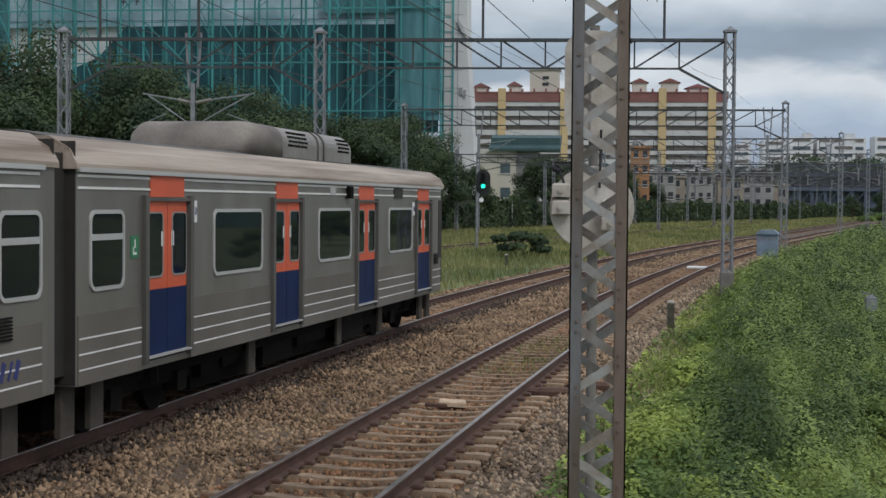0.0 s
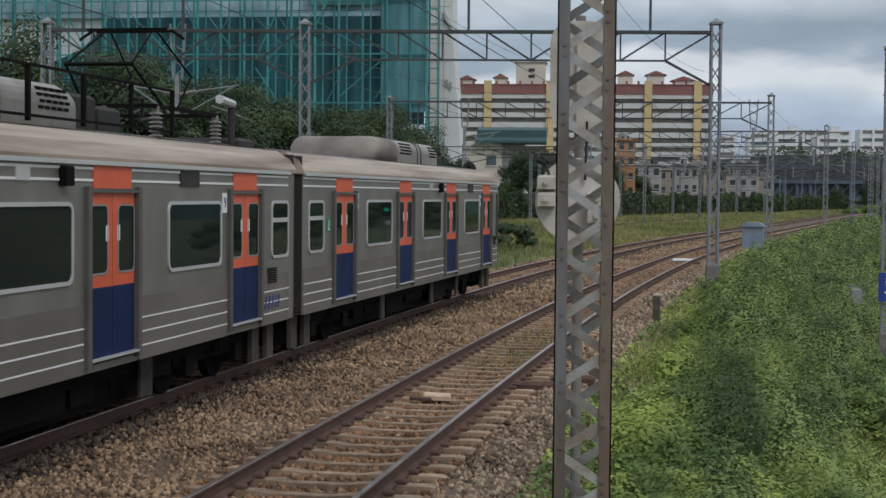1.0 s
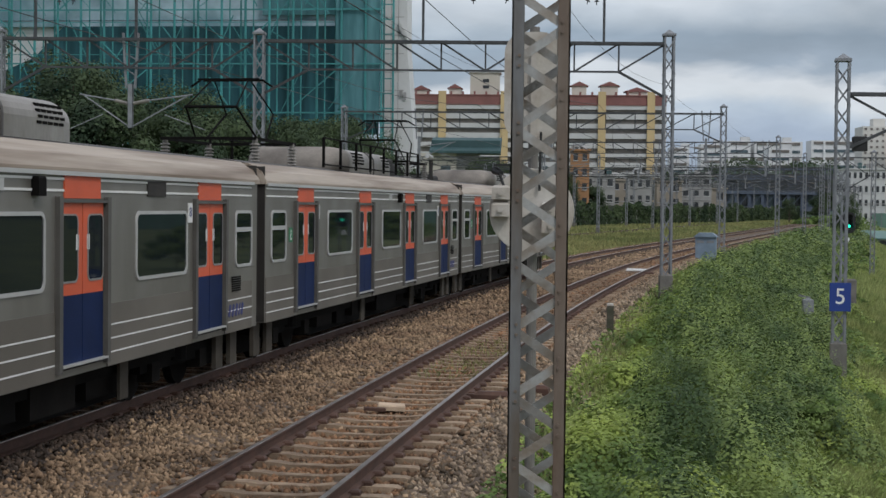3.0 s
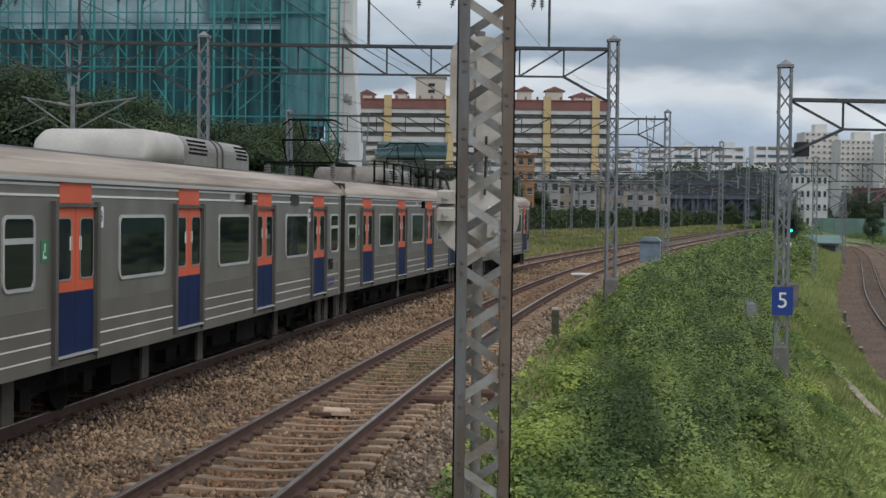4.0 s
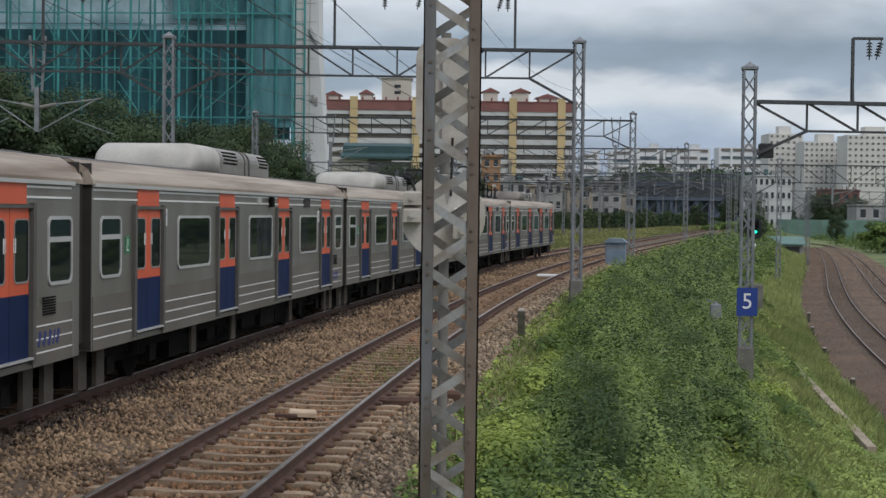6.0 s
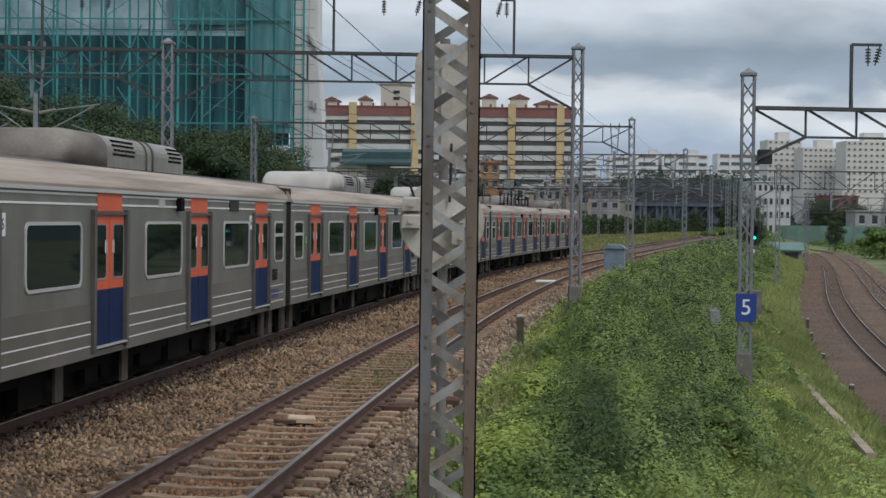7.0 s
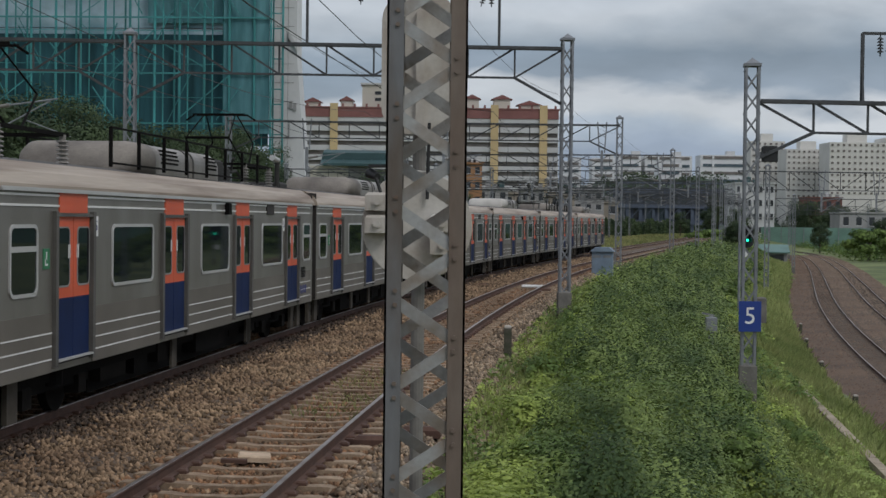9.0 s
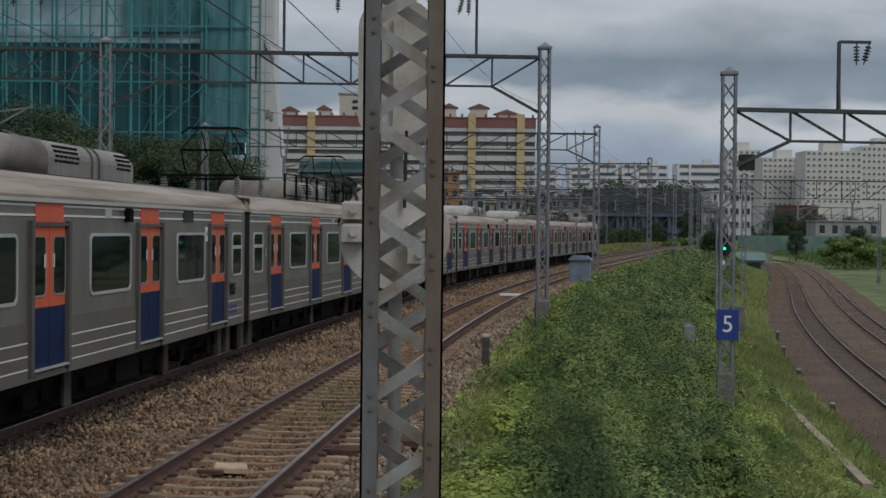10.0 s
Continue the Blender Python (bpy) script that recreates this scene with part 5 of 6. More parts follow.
def slope_plants():
    rng = np.random.default_rng(11)
    creepers, bushes = [], []
    for y0, y1, nc, pc, nb, pb, size, rad, low in ((13, 30, 64, 1500, 32, 1600, 0.046, 0.62, 42000), (30, 50, 80, 1000, 62, 1000, 0.058, 0.70, 50000), (50, 80, 100, 560, 100, 560, 0.082, 0.88, 50000),
                                                   (80, 150, 150, 330, 150, 330, 0.12, 1.25, 44000), (150, 300, 110, 130, 110, 140, 0.28, 2.4, 20000)):
        wide = 12.0 if y1 < 60 else 13.0
        # creepers and weeds over the crest, low and broken
        cx, cy = patch(rng, nc, y0, y1, 7.35, 9.6)
        far = rng.random(nc) < 0.25
        fx, fy = patch(rng, nc, y0, y1, 9.0, wide + 1.5)
        cx, cy = np.where(far, fx, cx), np.where(far, fy, cy)
        r = rad * rng.uniform(0.45, 1.2, nc)
        creepers.append(mounds(rng, cx, cy, r, np.minimum(r * rng.uniform(0.6, 1.2, nc), 0.8), pc, size))
        # darker bushes in a ragged band down the middle of the slope
        cx, cy = patch(rng, nb, y0, y1, 8.3, 10.2 if y1 < 40 else 11.8 if y1 < 60 else 12.8)
        r = rad * rng.uniform(0.7, 1.5, nb)
        bushes.append(mounds(rng, cx, cy, r, np.minimum(r * rng.uniform(1.0, 1.7, nb), 1.45), pb, size * 0.8))
        # low cover between the mounds
        px, py = patch(rng, low, y0, y1, 6.45, 13.0 if y1 < 40 else 22.0)
        ok = ~on_lower(px, py)
        creepers.append(leaves(rng, np.stack([px, py, surface(px, py) + rng.uniform(0.0, 0.16, low)], 1)[ok], size * 1.1, 0.5, 1.6, 0.9))
    tagged(new("slope_weeds", scatter_mesh("slope_weeds", np.concatenate(creepers), [(0, 1, 2, 3)], LEAF)), "dense green creepers and weeds covering the slope", "weeds", kind="stuff")
    tagged(new("slope_bushes", scatter_mesh("slope_bushes", np.concatenate(bushes), [(0, 1, 2, 3)], BUSH_LEAF)), "dark green bushy growth down the middle of the slope", "bushes", kind="stuff")
    px, py = patch(rng, 150000, 14, 56, 9.9, 18.0)
    ok = ~on_lower(px, py) & (rng.random(len(px)) < np.interp(lateral(px, py), [9.9, 10.8], [0.2, 1.0]))
    p = np.stack([px, py, surface(px, py) + rng.uniform(0.02, 0.26, len(px))], 1)[ok]
    tagged(new("slope_herbs", scatter_mesh("slope_herbs", leaves(rng, p, 0.06, 0.4, 1.9, 1.0), [(0, 1, 2, 3)], HERB)), "pale green herbs and clover on the lower slope", "herbs", kind="stuff")
    g = []
    for y0, y1, n, h, w in ((14, 45, 100000, 0.24, 0.011), (45, 100, 70000, 0.36, 0.018), (100, 260, 24000, 0.5, 0.05)):
        px, py = patch(rng, n, y0, y1, 6.6, 24.0)
        bias = rng.random(n) < 0.7
        fx, fy = patch(rng, n, y0, y1, 10.4 if y1 < 60 else 12.0, 18.0)
        px, py = np.where(bias, fx, px), np.where(bias, fy, py)
        ok = ~on_lower(px, py)
        ok &= abs((px - 10.9) - (py - 38.0) * 0.1243) > np.where((py > 36) & (py < 58), 0.45, -1)
        tuft = 0.6 + 0.7 * (np.sin(px * 1.7 + py * 0.6) * np.sin(py * 1.1 - px * 0.4) > -0.1)
        g.append(blades(rng, np.stack([px, py, surface(px, py) - 0.02], 1)[ok], (h * tuft)[ok], w))
    # fringe of grass over the edge of the lower ballast
    s = rng.uniform(40, 330, 26000)
    x, y, _ = lower(s, -3.9 - abs(rng.normal(0, 0.8, len(s))) + 0.5 * np.sin(s * 0.45) + 0.3 * np.sin(s * 1.3))
    g.append(blades(rng, np.stack([x, y, surface(x, y) - 0.02], 1), 0.42, 0.03))
    v = np.concatenate(g)
    tagged(new("slope_grass", scatter_mesh("slope_grass", v, [(0, 1, 2, 3, 4)], GRASS)), "pale long grass among weeds on the slope", "grass", kind="stuff")


def lower_stones():
    """Loose ballast on the lower line."""
    rng = np.random.default_rng(31)
    octa = np.array([(1, 0, 0), (-1, 0, 0), (0, 1, 0), (0, -1, 0), (0, 0, 1), (0, 0, -1)], float)
    n = 34000
    s, o = 55 + 285 * rng.random(n) ** 1.7, rng.uniform(-4.6, 8.0, n)
    rel = np.minimum(abs(o), abs(o - 4.2))
    keep = abs(rel - 0.753) > 0.12
    s, o, rel = s[keep], o[keep], rel[keep]
    x, y, _ = lower(s, o)
    z = LZ + np.interp(o, [-5.6, -3.4, -1.4, 5.6, 7.2, 8.2], [-0.75, -0.24, -0.15, -0.15, -0.25, -0.75])
    n = len(s)
    r = np.interp(s, [55, 220, 340], [0.045, 0.10, 0.17]) * rng.uniform(0.6, 1.4, n)
    v = octa[None] * rng.uniform(0.6, 1.2, (n, 6, 1)) * (r[:, None, None] * rng.uniform(0.7, 1.3, (n, 1, 3)))
    v = v + np.stack([x, y, z - 0.01], -1)[:, None]
    tri = [(0, 2, 4), (2, 1, 4), (1, 3, 4), (3, 0, 4)]
    for pick, mt, label in ((o > 1.0, STONE_DUSTY, "dusty brown ballast stones between the lower tracks"), (o <= 1.0, STONE_LOW, "rust-brown ballast stones beside the lower tracks")):
        tagged(new("lower_ballast_stones", scatter_mesh("lower_ballast_stones", v[pick], tri, mt)), label, "ballast", kind="stuff")


def lower_thicket():
    """Thickets and saplings on both sides of the lower line."""
    rng = np.random.default_rng(23)
    out = []
    for s0, s1, o0, o1, n, rad, top in ((150, 330, -14, -6.5, 40, 1.5, 1.2), (300, 480, 9, 45, 170, 3.2, 2.6), (360, 520, -20, -6, 60, 3.0, 3.0), (90, 150, -9, -5.5, 16, 0.9, 1.0)):
        s = rng.uniform(s0, s1, n)
        cx, cy, _ = lower(s, rng.uniform(o0, o1, n))
        r = rad * rng.uniform(0.5, 1.3, n)
        out.append(mounds(rng, cx, cy, r, top * rng.uniform(0.45, 1.2, n), 190, 0.30))
    tagged(new("lower_thicket", scatter_mesh("lower_thicket", np.concatenate(out), [(0, 1, 2, 3)], SHRUB)), "green thicket of shrubs beside the lower tracks", "shrubs", kind="stuff")


def verge_grass():
    """Yellow-green grass left of the running tracks and round the side track, and tufts between the rails."""
    rng = np.random.default_rng(5)
    g = []
    for y0, y1, n, h, w in ((40, 90, 18000, 0.4, 0.02), (90, 180, 40000, 0.45, 0.045), (180, 420, 40000, 0.5, 0.09)):
        px, py = patch(rng, n, y0, y1, -40, -3.2)
        u = lateral(px, py)
        ok = abs(u + 17.0) > 1.5
        g.append(blades(rng, np.stack([px, py, land(px, py)], 1)[ok], h, w))
    for s, n in ((27, 90), (28.6, 110), (31, 130), (33, 60)):
        x, y, _ = line(s + rng.normal(0, 0.5, n), GAP + rng.uniform(-0.5, 0.6, n))
        g.append(blades(rng, np.stack([x, y, np.full(n, -0.17)], 1), 0.09, 0.008, 0.9))
    v = np.concatenate(g)
    tagged(new("verge_grass", scatter_mesh("verge_grass", v, [(0, 1, 2, 3, 4)], DRYGRASS)), "yellow-green grass between the tracks", "grass", kind="stuff")


def tree(x, y, z, h, width, seed, leaf=0.21, count=16000, name="tree", label="broad dark green leafy tree", mat=None):
    mat = mat or TREE_LEAF
    rng = np.random.default_rng(seed)
    t = thing(name, pose(x, y, z), label, name, "trees behind the railway" if name == "tree" else "bushes")
    trunk = Shape()
    top = h * 0.55
    trunk.tube((0, 0, -0.3), (0.1, 0, top * 0.6), h * 0.024, h * 0.017, n=9)
    trunk.tube((0.1, 0, top * 0.6), (0.0, 0.2, h * 0.85), h * 0.017, h * 0.005, n=7)
    part("trunk", trunk, BARK, t)
    cl, facing = [], []
    nb = 22 if name == "tree" else 8
    for i in range(nb):
        a = 2.4 * i + rng.uniform(-0.4, 0.4)
        zz = h * (0.30 + 0.62 * i / nb)
        reach = width * 0.5 * rng.uniform(0.45, 0.9) * (1.0 if i < nb * 0.6 else 0.65)
        c = np.array([math.cos(a) * reach, math.sin(a) * reach, zz + rng.uniform(-0.05, 0.08) * h])
        part("limb", Shape().tube((0.05, 0.0, zz * 0.72), tuple(c), h * 0.009, h * 0.003, n=5), BARK, t)
        m = count // nb
        p = rng.normal(0, 1, (m, 3))
        p /= np.linalg.norm(p, axis=1)[:, None]
        facing.append(p.copy())
        p *= (rng.random(m) ** 0.35)[:, None] * np.array([width * 0.20, width * 0.20, h * 0.115]) * rng.uniform(0.75, 1.25)
        # ragged outline
        p += rng.normal(0, 0.12, (m, 3)) * width * 0.12
        cl.append(c + p)
    pts = np.concatenate(cl)
    keep = pts[:, 2] > 0.05 * h
    pts, facing = pts[keep], np.concatenate(facing)[keep]
    part("crown", scatter_mesh("crown", leaves(rng, pts, leaf, 0.45, 1.4, 0.5, facing), [(0, 1, 2, 3)], mat), mat, t)
    return t


slope_plants()
lower_stones()
lower_thicket()
verge_grass()
KINDS = [tree(-46, 118, -0.6, 17.0, 11.5, 1), tree(-38, 122, -0.6, 14.8, 10, 2), tree(-30, 128, -0.6, 11.5, 9.0, 3)]
TREES = [(-23.5, 182, 1, 0.95), (-18.5, 178, 0, 0.7), (-53, 116, 0, 1.05), (-60, 130, 1, 1.1), (-34.5, 118, 2, 1.08), (-33, 140, 0, 0.86), (-27.5, 137, 2, 1.0), (-25, 146, 1, 0.82), (-21.5, 142, 2, 0.92), (-20.5, 156, 0, 0.75),
         (-30.5, 150, 1, 0.9), (-36.5, 135, 1, 0.95), (-42, 136, 0, 0.98), (-24, 160, 2, 1.1), (-17.8, 164, 2, 0.86), (-19.8, 172, 1, 0.75), (-43.5, 108, 2, 1.05), (-66, 122, 0, 1.0), (-49, 128, 2, 1.3), (-15.0, 181, 2, 0.7),
         (-7.4, 228, 2, 0.95), (-3.5, 262, 1, 0.75), (6.0, 296, 1, 0.7), (12, 306, 2, 0.7), (28, 345, 2, 0.8), (40, 380, 1, 0.7), (54, 410, 2, 0.45), (46, 225, 2, 0.42), (51, 250, 1, 0.3), (58, 285, 2, 0.3), (66, 320, 0, 0.4), (97, 372, 1, 0.5), (88, 456, 2, 1.1), (100, 462, 1, 0.9), (112, 452, 0, 0.8), (124, 456, 2, 1.1), (134, 450, 1, 0.8), (98, 325, 1, 0.55), (62, 330, 1, 0.4), (58, 345, 0, 0.35), (112, 440, 1, 0.9)]
for i, (x, y, k, q) in enumerate(TREES):
    while on_lower(x, y):
        x += 3.0
    c = copy_thing(KINDS[k], pose(x, y, float(land(x, y)) - 0.1, 0, 0, 47.0 * i))
    if x > 45 and lateral(x, y) > 6:
        q *= 1.05
    c.scale = (q, q, q)
shrub = tree(21.5, 112, -4.35, 2.2, 3.2, 33, leaf=0.15, count=3600, name="shrub", label="green leafy shrub beside the lower tracks", mat=SHRUB)
bush = tree(-4.3, 92, -0.65, 1.9, 3.4, 21, leaf=0.16, count=2600, name="bush", label="dark low bush in the grass between tracks")
for i, (x, y, z, q) in enumerate(((21, 112, -4.3, 1.6), (25.5, 128, -4.3, 1.5), (31, 150, -4.3, 0.7), (55, 150, -4.3, 2.4), (63, 172, -4.3, 2.6), (70, 196, -4.3, 2.8), (80, 230, -4.3, 3.4), (94, 262, -4.3, 3.6), (47, 238, -4.3, 1.6), (56, 300, -4.3, 3.6), (88, 300, -4.3, 3.8), (100, 322, -4.3, 3.2), (106, 332, -4.3, 3.6), (112, 346, -4.3, 3.4), (97, 312, -4.3, 2.8), (118, 352, -4.3, 3.8), (110, 372, -4.3, 3.6), (103, 300, -4.3, 3.2))):
    c = copy_thing(shrub, pose(x, y, z, 0, 0, 61.0 * i))
    q *= 0.8
    c.scale = (q, q, q)


rs = random.Random(6)
for i in range(26):
    u, yy = rs.uniform(8.0, 11.6), 30 + 55 * rs.random()
    x, y, _ = line(float(np.interp(yy, _y, _s)), u)
    q = rs.uniform(0.25, 0.5)
    c = copy_thing(shrub, pose(float(x), float(y), float(land(x, y)) - 0.15, 0, 0, rs.uniform(0, 360)))
    c.scale = (q * 1.2, q * 1.2, q)
    tagged(c, "dark leafy shrub among weeds on the slope")


def hedge():
    """Dark creeper-covered fence along the side track."""
    rng = np.random.default_rng(8)
    pts = np.array([(-40, 95), (-16.5, 170), (14, 262), (36, 320), (62, 400), (82, 470)], float)
    run = np.concatenate([[0], np.cumsum(np.hypot(*np.diff(pts, axis=0).T))])
    n = 46000
    s = rng.uniform(0, run[-1], n)
    x, y = np.interp(s, run, pts[:, 0]), np.interp(s, run, pts[:, 1])
    z = rng.random(n) ** 0.8 * (3.7 + 0.5 * np.sin(s * 0.21) + 0.3 * np.sin(s * 0.9))
    t = thing("hedge_fence", Matrix(), "tall fence overgrown with dark creepers", "fence")
    tagged(part("creepers", scatter_mesh("creepers", leaves(rng, np.stack([x + rng.normal(0, 0.2, n), y + rng.normal(0, 0.25, n), z - 0.6], 1), 0.36, 0.7, 1.3, 0.2), [(0, 1, 2, 3)], TREE_LEAF), TREE_LEAF, t), kind="stuff")
    for s in np.arange(0, run[-1] - 9, 9.0):
        a = [np.interp(s + k, run, pts[:, 0]) for k in (0, 9.0)]
        b = [np.interp(s + k, run, pts[:, 1]) for k in (0, 9.0)]
        part("fence_panel", Shape().bar((a[0], b[0], 1.2), (a[1], b[1], 1.2), 0.12, 3.8), CREEPER, t)
        part("fence_post", Shape().box(a[0] - 0.08, a[0] + 0.08, b[0] - 0.3, b[0] - 0.14, -0.8, 3.3), CONCRETE, t)


CREEPER = material("dark_creeper_net", (0.03, 0.042, 0.022), 0.9, 0, 0.3, 0.6, 4, 0.2)
hedge()


# ---- buildings ----
CREAM = material("cream_render", (0.55, 0.52, 0.45), 0.85, 0, 0.14, 0.15, 3, 0.0)
# ochre and maroon are desaturated, so the colour itself carries some distance haze
YELLOW = material("ochre_render", (0.56, 0.43, 0.23), 0.85, 0, 0.12, 0.2, 3, 0.0)
MAROON = material("maroon_tile", (0.23, 0.10, 0.09), 0.75, 0, 0.2, 0.3, 3, 0.0)
WINDARK = material("dark_balcony_glass", (0.05, 0.055, 0.06), 0.25, 0, 0.4, 0.35, 2, 0.0)
BALCONY = material("shaded_balcony_glass", (0.20, 0.18, 0.16), 0.4, 0, 0.4, 0.35, 2, 0.0)
WINBLUE = material("blue_grey_glazing", (0.10, 0.14, 0.16), 0.2, 0, 0.4, 0.35, 2, 0.0)
WHITEWALL = material("white_tower_wall", (0.52, 0.53, 0.53), 0.8, 0, 0.1, 0.2, 3, 0.0)
GREYWALL = material("grey_cement_wall", (0.33, 0.33, 0.325), 0.85, 0, 0.2, 0.2, 3, 0.0)
PANELWALL = material("pale_cladding_panels", (0.66, 0.67, 0.67), 0.6, 0, 0.14, 0.12, 2, 0.0)
ORANGE = material("orange_brown_render", (0.36, 0.19, 0.09), 0.8, 0, 0.15, 0.3, 3, 0.0)
GREYPALE = material("pale_grey_render", (0.33, 0.33, 0.32), 0.85, 0, 0.2, 0.2, 3, 0.0)
GREYBEIGE = material("stained_beige_render", (0.33, 0.29, 0.235), 0.85, 0, 0.25, 0.25, 3, 0.0)
BRICK = material("red_brick_wall", (0.17, 0.075, 0.06), 0.85, 0, 0.25, 0.4, 4, 0.0)
TEALROOF = material("teal_sheet_roof", (0.045, 0.10, 0.105), 0.6, 0.1, 0.2, 0.3, 3, 0.0)
TEALPALE = material("pale_teal_roof", (0.12, 0.22, 0.20), 0.6, 0.1, 0.2, 0.3, 3, 0.0)
NETDARK = material("dark_green_scaffold_net", (0.030, 0.125, 0.15), 0.85, 0, 0.4, 0.5, 2.2, 0.0, tint=(0.010, 0.055, 0.068), streak=(1.0, 1.0, 0.12))
NETPALE = material("pale_green_scaffold_net", (0.10, 0.25, 0.275), 0.8, 0, 0.3, 0.5, 2.0, 0.0, tint=(0.045, 0.15, 0.17), streak=(1.0, 1.0, 0.15))
PIPE = material("teal_scaffold_tube", (0.05, 0.27, 0.275), 0.6, 0, 0.25, 0.3, 4, 0.0, rand=0.2)
# bluish-white and darker patches put sky reflections into the glass colour
GLAZING = material("painted_reflection_facade_glass", (0.46, 0.58, 0.64), 0.3, 0.1, 0.4, 0.16, 1, 0.0, tint=(0.20, 0.33, 0.38))
# blue of the distant haze mixed into the base colour
BLUEHAZE = material("haze_tinted_steelwork", (0.09, 0.115, 0.165), 0.8, 0, 0.3, 0.1, 1.0, 0.0)
HILL = material("wooded_hill", (0.045, 0.075, 0.05), 0.9, 0, 0.35, 0.05, 0.5, 0.0)
FENCEGREEN = material("green_noise_barrier", (0.20, 0.34, 0.28), 0.75, 0, 0.25, 0.2, 2, 0.0)


def building(name, x, y, z, turn, label):
    return thing(name, pose(x, y, z, 0, 0, turn), label, "building", "")


def scaffolded_building():
    t = building("scaffolded_building", -19.6, 193, -0.6, -3, "tall building wrapped in green net and teal scaffold tubes")
    # core, to the left of the corner
    part("wall", Shape().box(-88, -6.5, 3.0, 30, 0, 62), PANELWALL, t)
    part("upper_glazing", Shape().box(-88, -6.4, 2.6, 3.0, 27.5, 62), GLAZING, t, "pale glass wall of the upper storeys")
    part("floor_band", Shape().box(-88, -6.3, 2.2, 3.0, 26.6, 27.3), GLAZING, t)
    pts = [(-60, 12.5), (-0.6, 12.5), (-0.6, 26.6), (-43, 26.6), (-47, 22.5), (-60, 17)]
    part("dark_net", Shape().loft([[(a, y, c) for a, c in pts] for y in (1.9, 2.1)]), NETDARK, t, "dark green debris net")
    part("dark_net", Shape().box(-90, -60, 1.9, 2.1, 18, 62), NETPALE, t)
    part("corner_net", Shape().box(-6.0, -0.2, 0.2, 0.3, 14, 62), NETPALE, t, "pale green net at the corner")
    part("upper_net", Shape().box(-16, -6.0, 1.7, 1.8, 28, 62), NETPALE, t)
    for x in np.arange(-84, -0.1, 3.15):
        foot = 10.6 + 0.9 * math.sin(x * 1.7)
        part("standard", Shape().tube((x, 0, foot), (x, 0, 62), 0.17, n=7).tube((x, 0, foot), (x, 0, foot + 0.9), 0.30, n=7), PIPE, t)
        part("standard", Shape().tube((x + 0.85, 0.9, foot + 1), (x + 0.85, 0.9, 62), 0.10, n=6), PIPE, t)
    for x in np.arange(-83, -1, 6.3):
        part("standard", Shape().tube((x + 1.2, 1.4, 11.5), (x + 1.2, 1.4, 62), 0.13, n=6), PIPE, t)
    for z in (15.2, 21.5, 28.5, 35, 42, 49):
        part("ledger", Shape().bar((-84, -0.1, z), (0, -0.1, z), 0.18), PIPE, t)
    for z in np.arange(14.4, 50, 4.2):
        part("ledger", Shape().bar((-84, 0.5, z), (-0.2, 0.5, z + 0.15 * math.sin(z * 3)), 0.075), PIPE, t)
    part("ledger", Shape().tube((-60, -0.4, 15.6), (-34, -0.4, 14.2), 0.22, n=6), PIPE, t)
    rng = random.Random(2)
    for i in range(26):
        x = -84 + i * 3.15
        for k in range(4):
            z = 15.2 + k * 6.6
            for thick, odds in ((0.13, 0.45), (0.08, 0.5)):
                if rng.random() < odds:
                    e, run, lift = rng.choice((-1, 1)), rng.choice((3.15, 3.15, 6.3)), rng.uniform(3.5, 7.0)
                    za = z + rng.uniform(-1.2, 1.2)
                    part("scaffold_brace", Shape().bar((x - e * run / 2, -0.2, za), (x + e * run / 2, -0.2, za + lift), thick), PIPE, t)
    for z in np.arange(12, 60, 1.9):
        part("ladder_rung", Shape().bar((-0.2, 0.1, z), (1.5, 0.1, z), 0.14), PIPE, t)
    for x in (0.0, 1.5):
        part("ladder_rail", Shape().tube((x, 0.1, 4), (x, 0.1, 62), 0.16, n=6), PIPE, t)
    # pale slanting end wall beside the scaffold
    part("end_wall", Shape().loft([[(-0.5, y, 0), (4.4, y, 0), (3.5, y, 14.0), (2.7, y, 24.0), (2.4, y, 62), (-0.5, y, 62)] for y in (4.5, 9)]), PANELWALL, t, "pale panelled end wall with a slanted edge")
    part("end_ledge", Shape().loft([[(1.6, y, 26.6), (2.75, y, 24.8), (2.75, y, 25.6), (1.6, y, 27.5)] for y in (4.1, 4.5)]), WHITEWALL, t)
    for z in np.arange(4, 60, 2.4):
        part("panel_joint", Shape().box(-0.4, 2.3, 4.46, 4.5, z, z + 0.07), GREYWALL, t)
    for x in (0.55, 1.5):
        part("panel_joint", Shape().box(x, x + 0.06, 4.46, 4.5, 2, 60), GREYWALL, t)
    for x, z in ((1.8, 17.5), (2.3, 17.2), (1.9, 8.8), (1.9, 7.3), (1.6, 26)):
        part("wall_lamp", Shape().box(x, x + 0.35, 4.3, 4.5, z, z + 1.0), GREYWALL, t)


scaffolded_building()


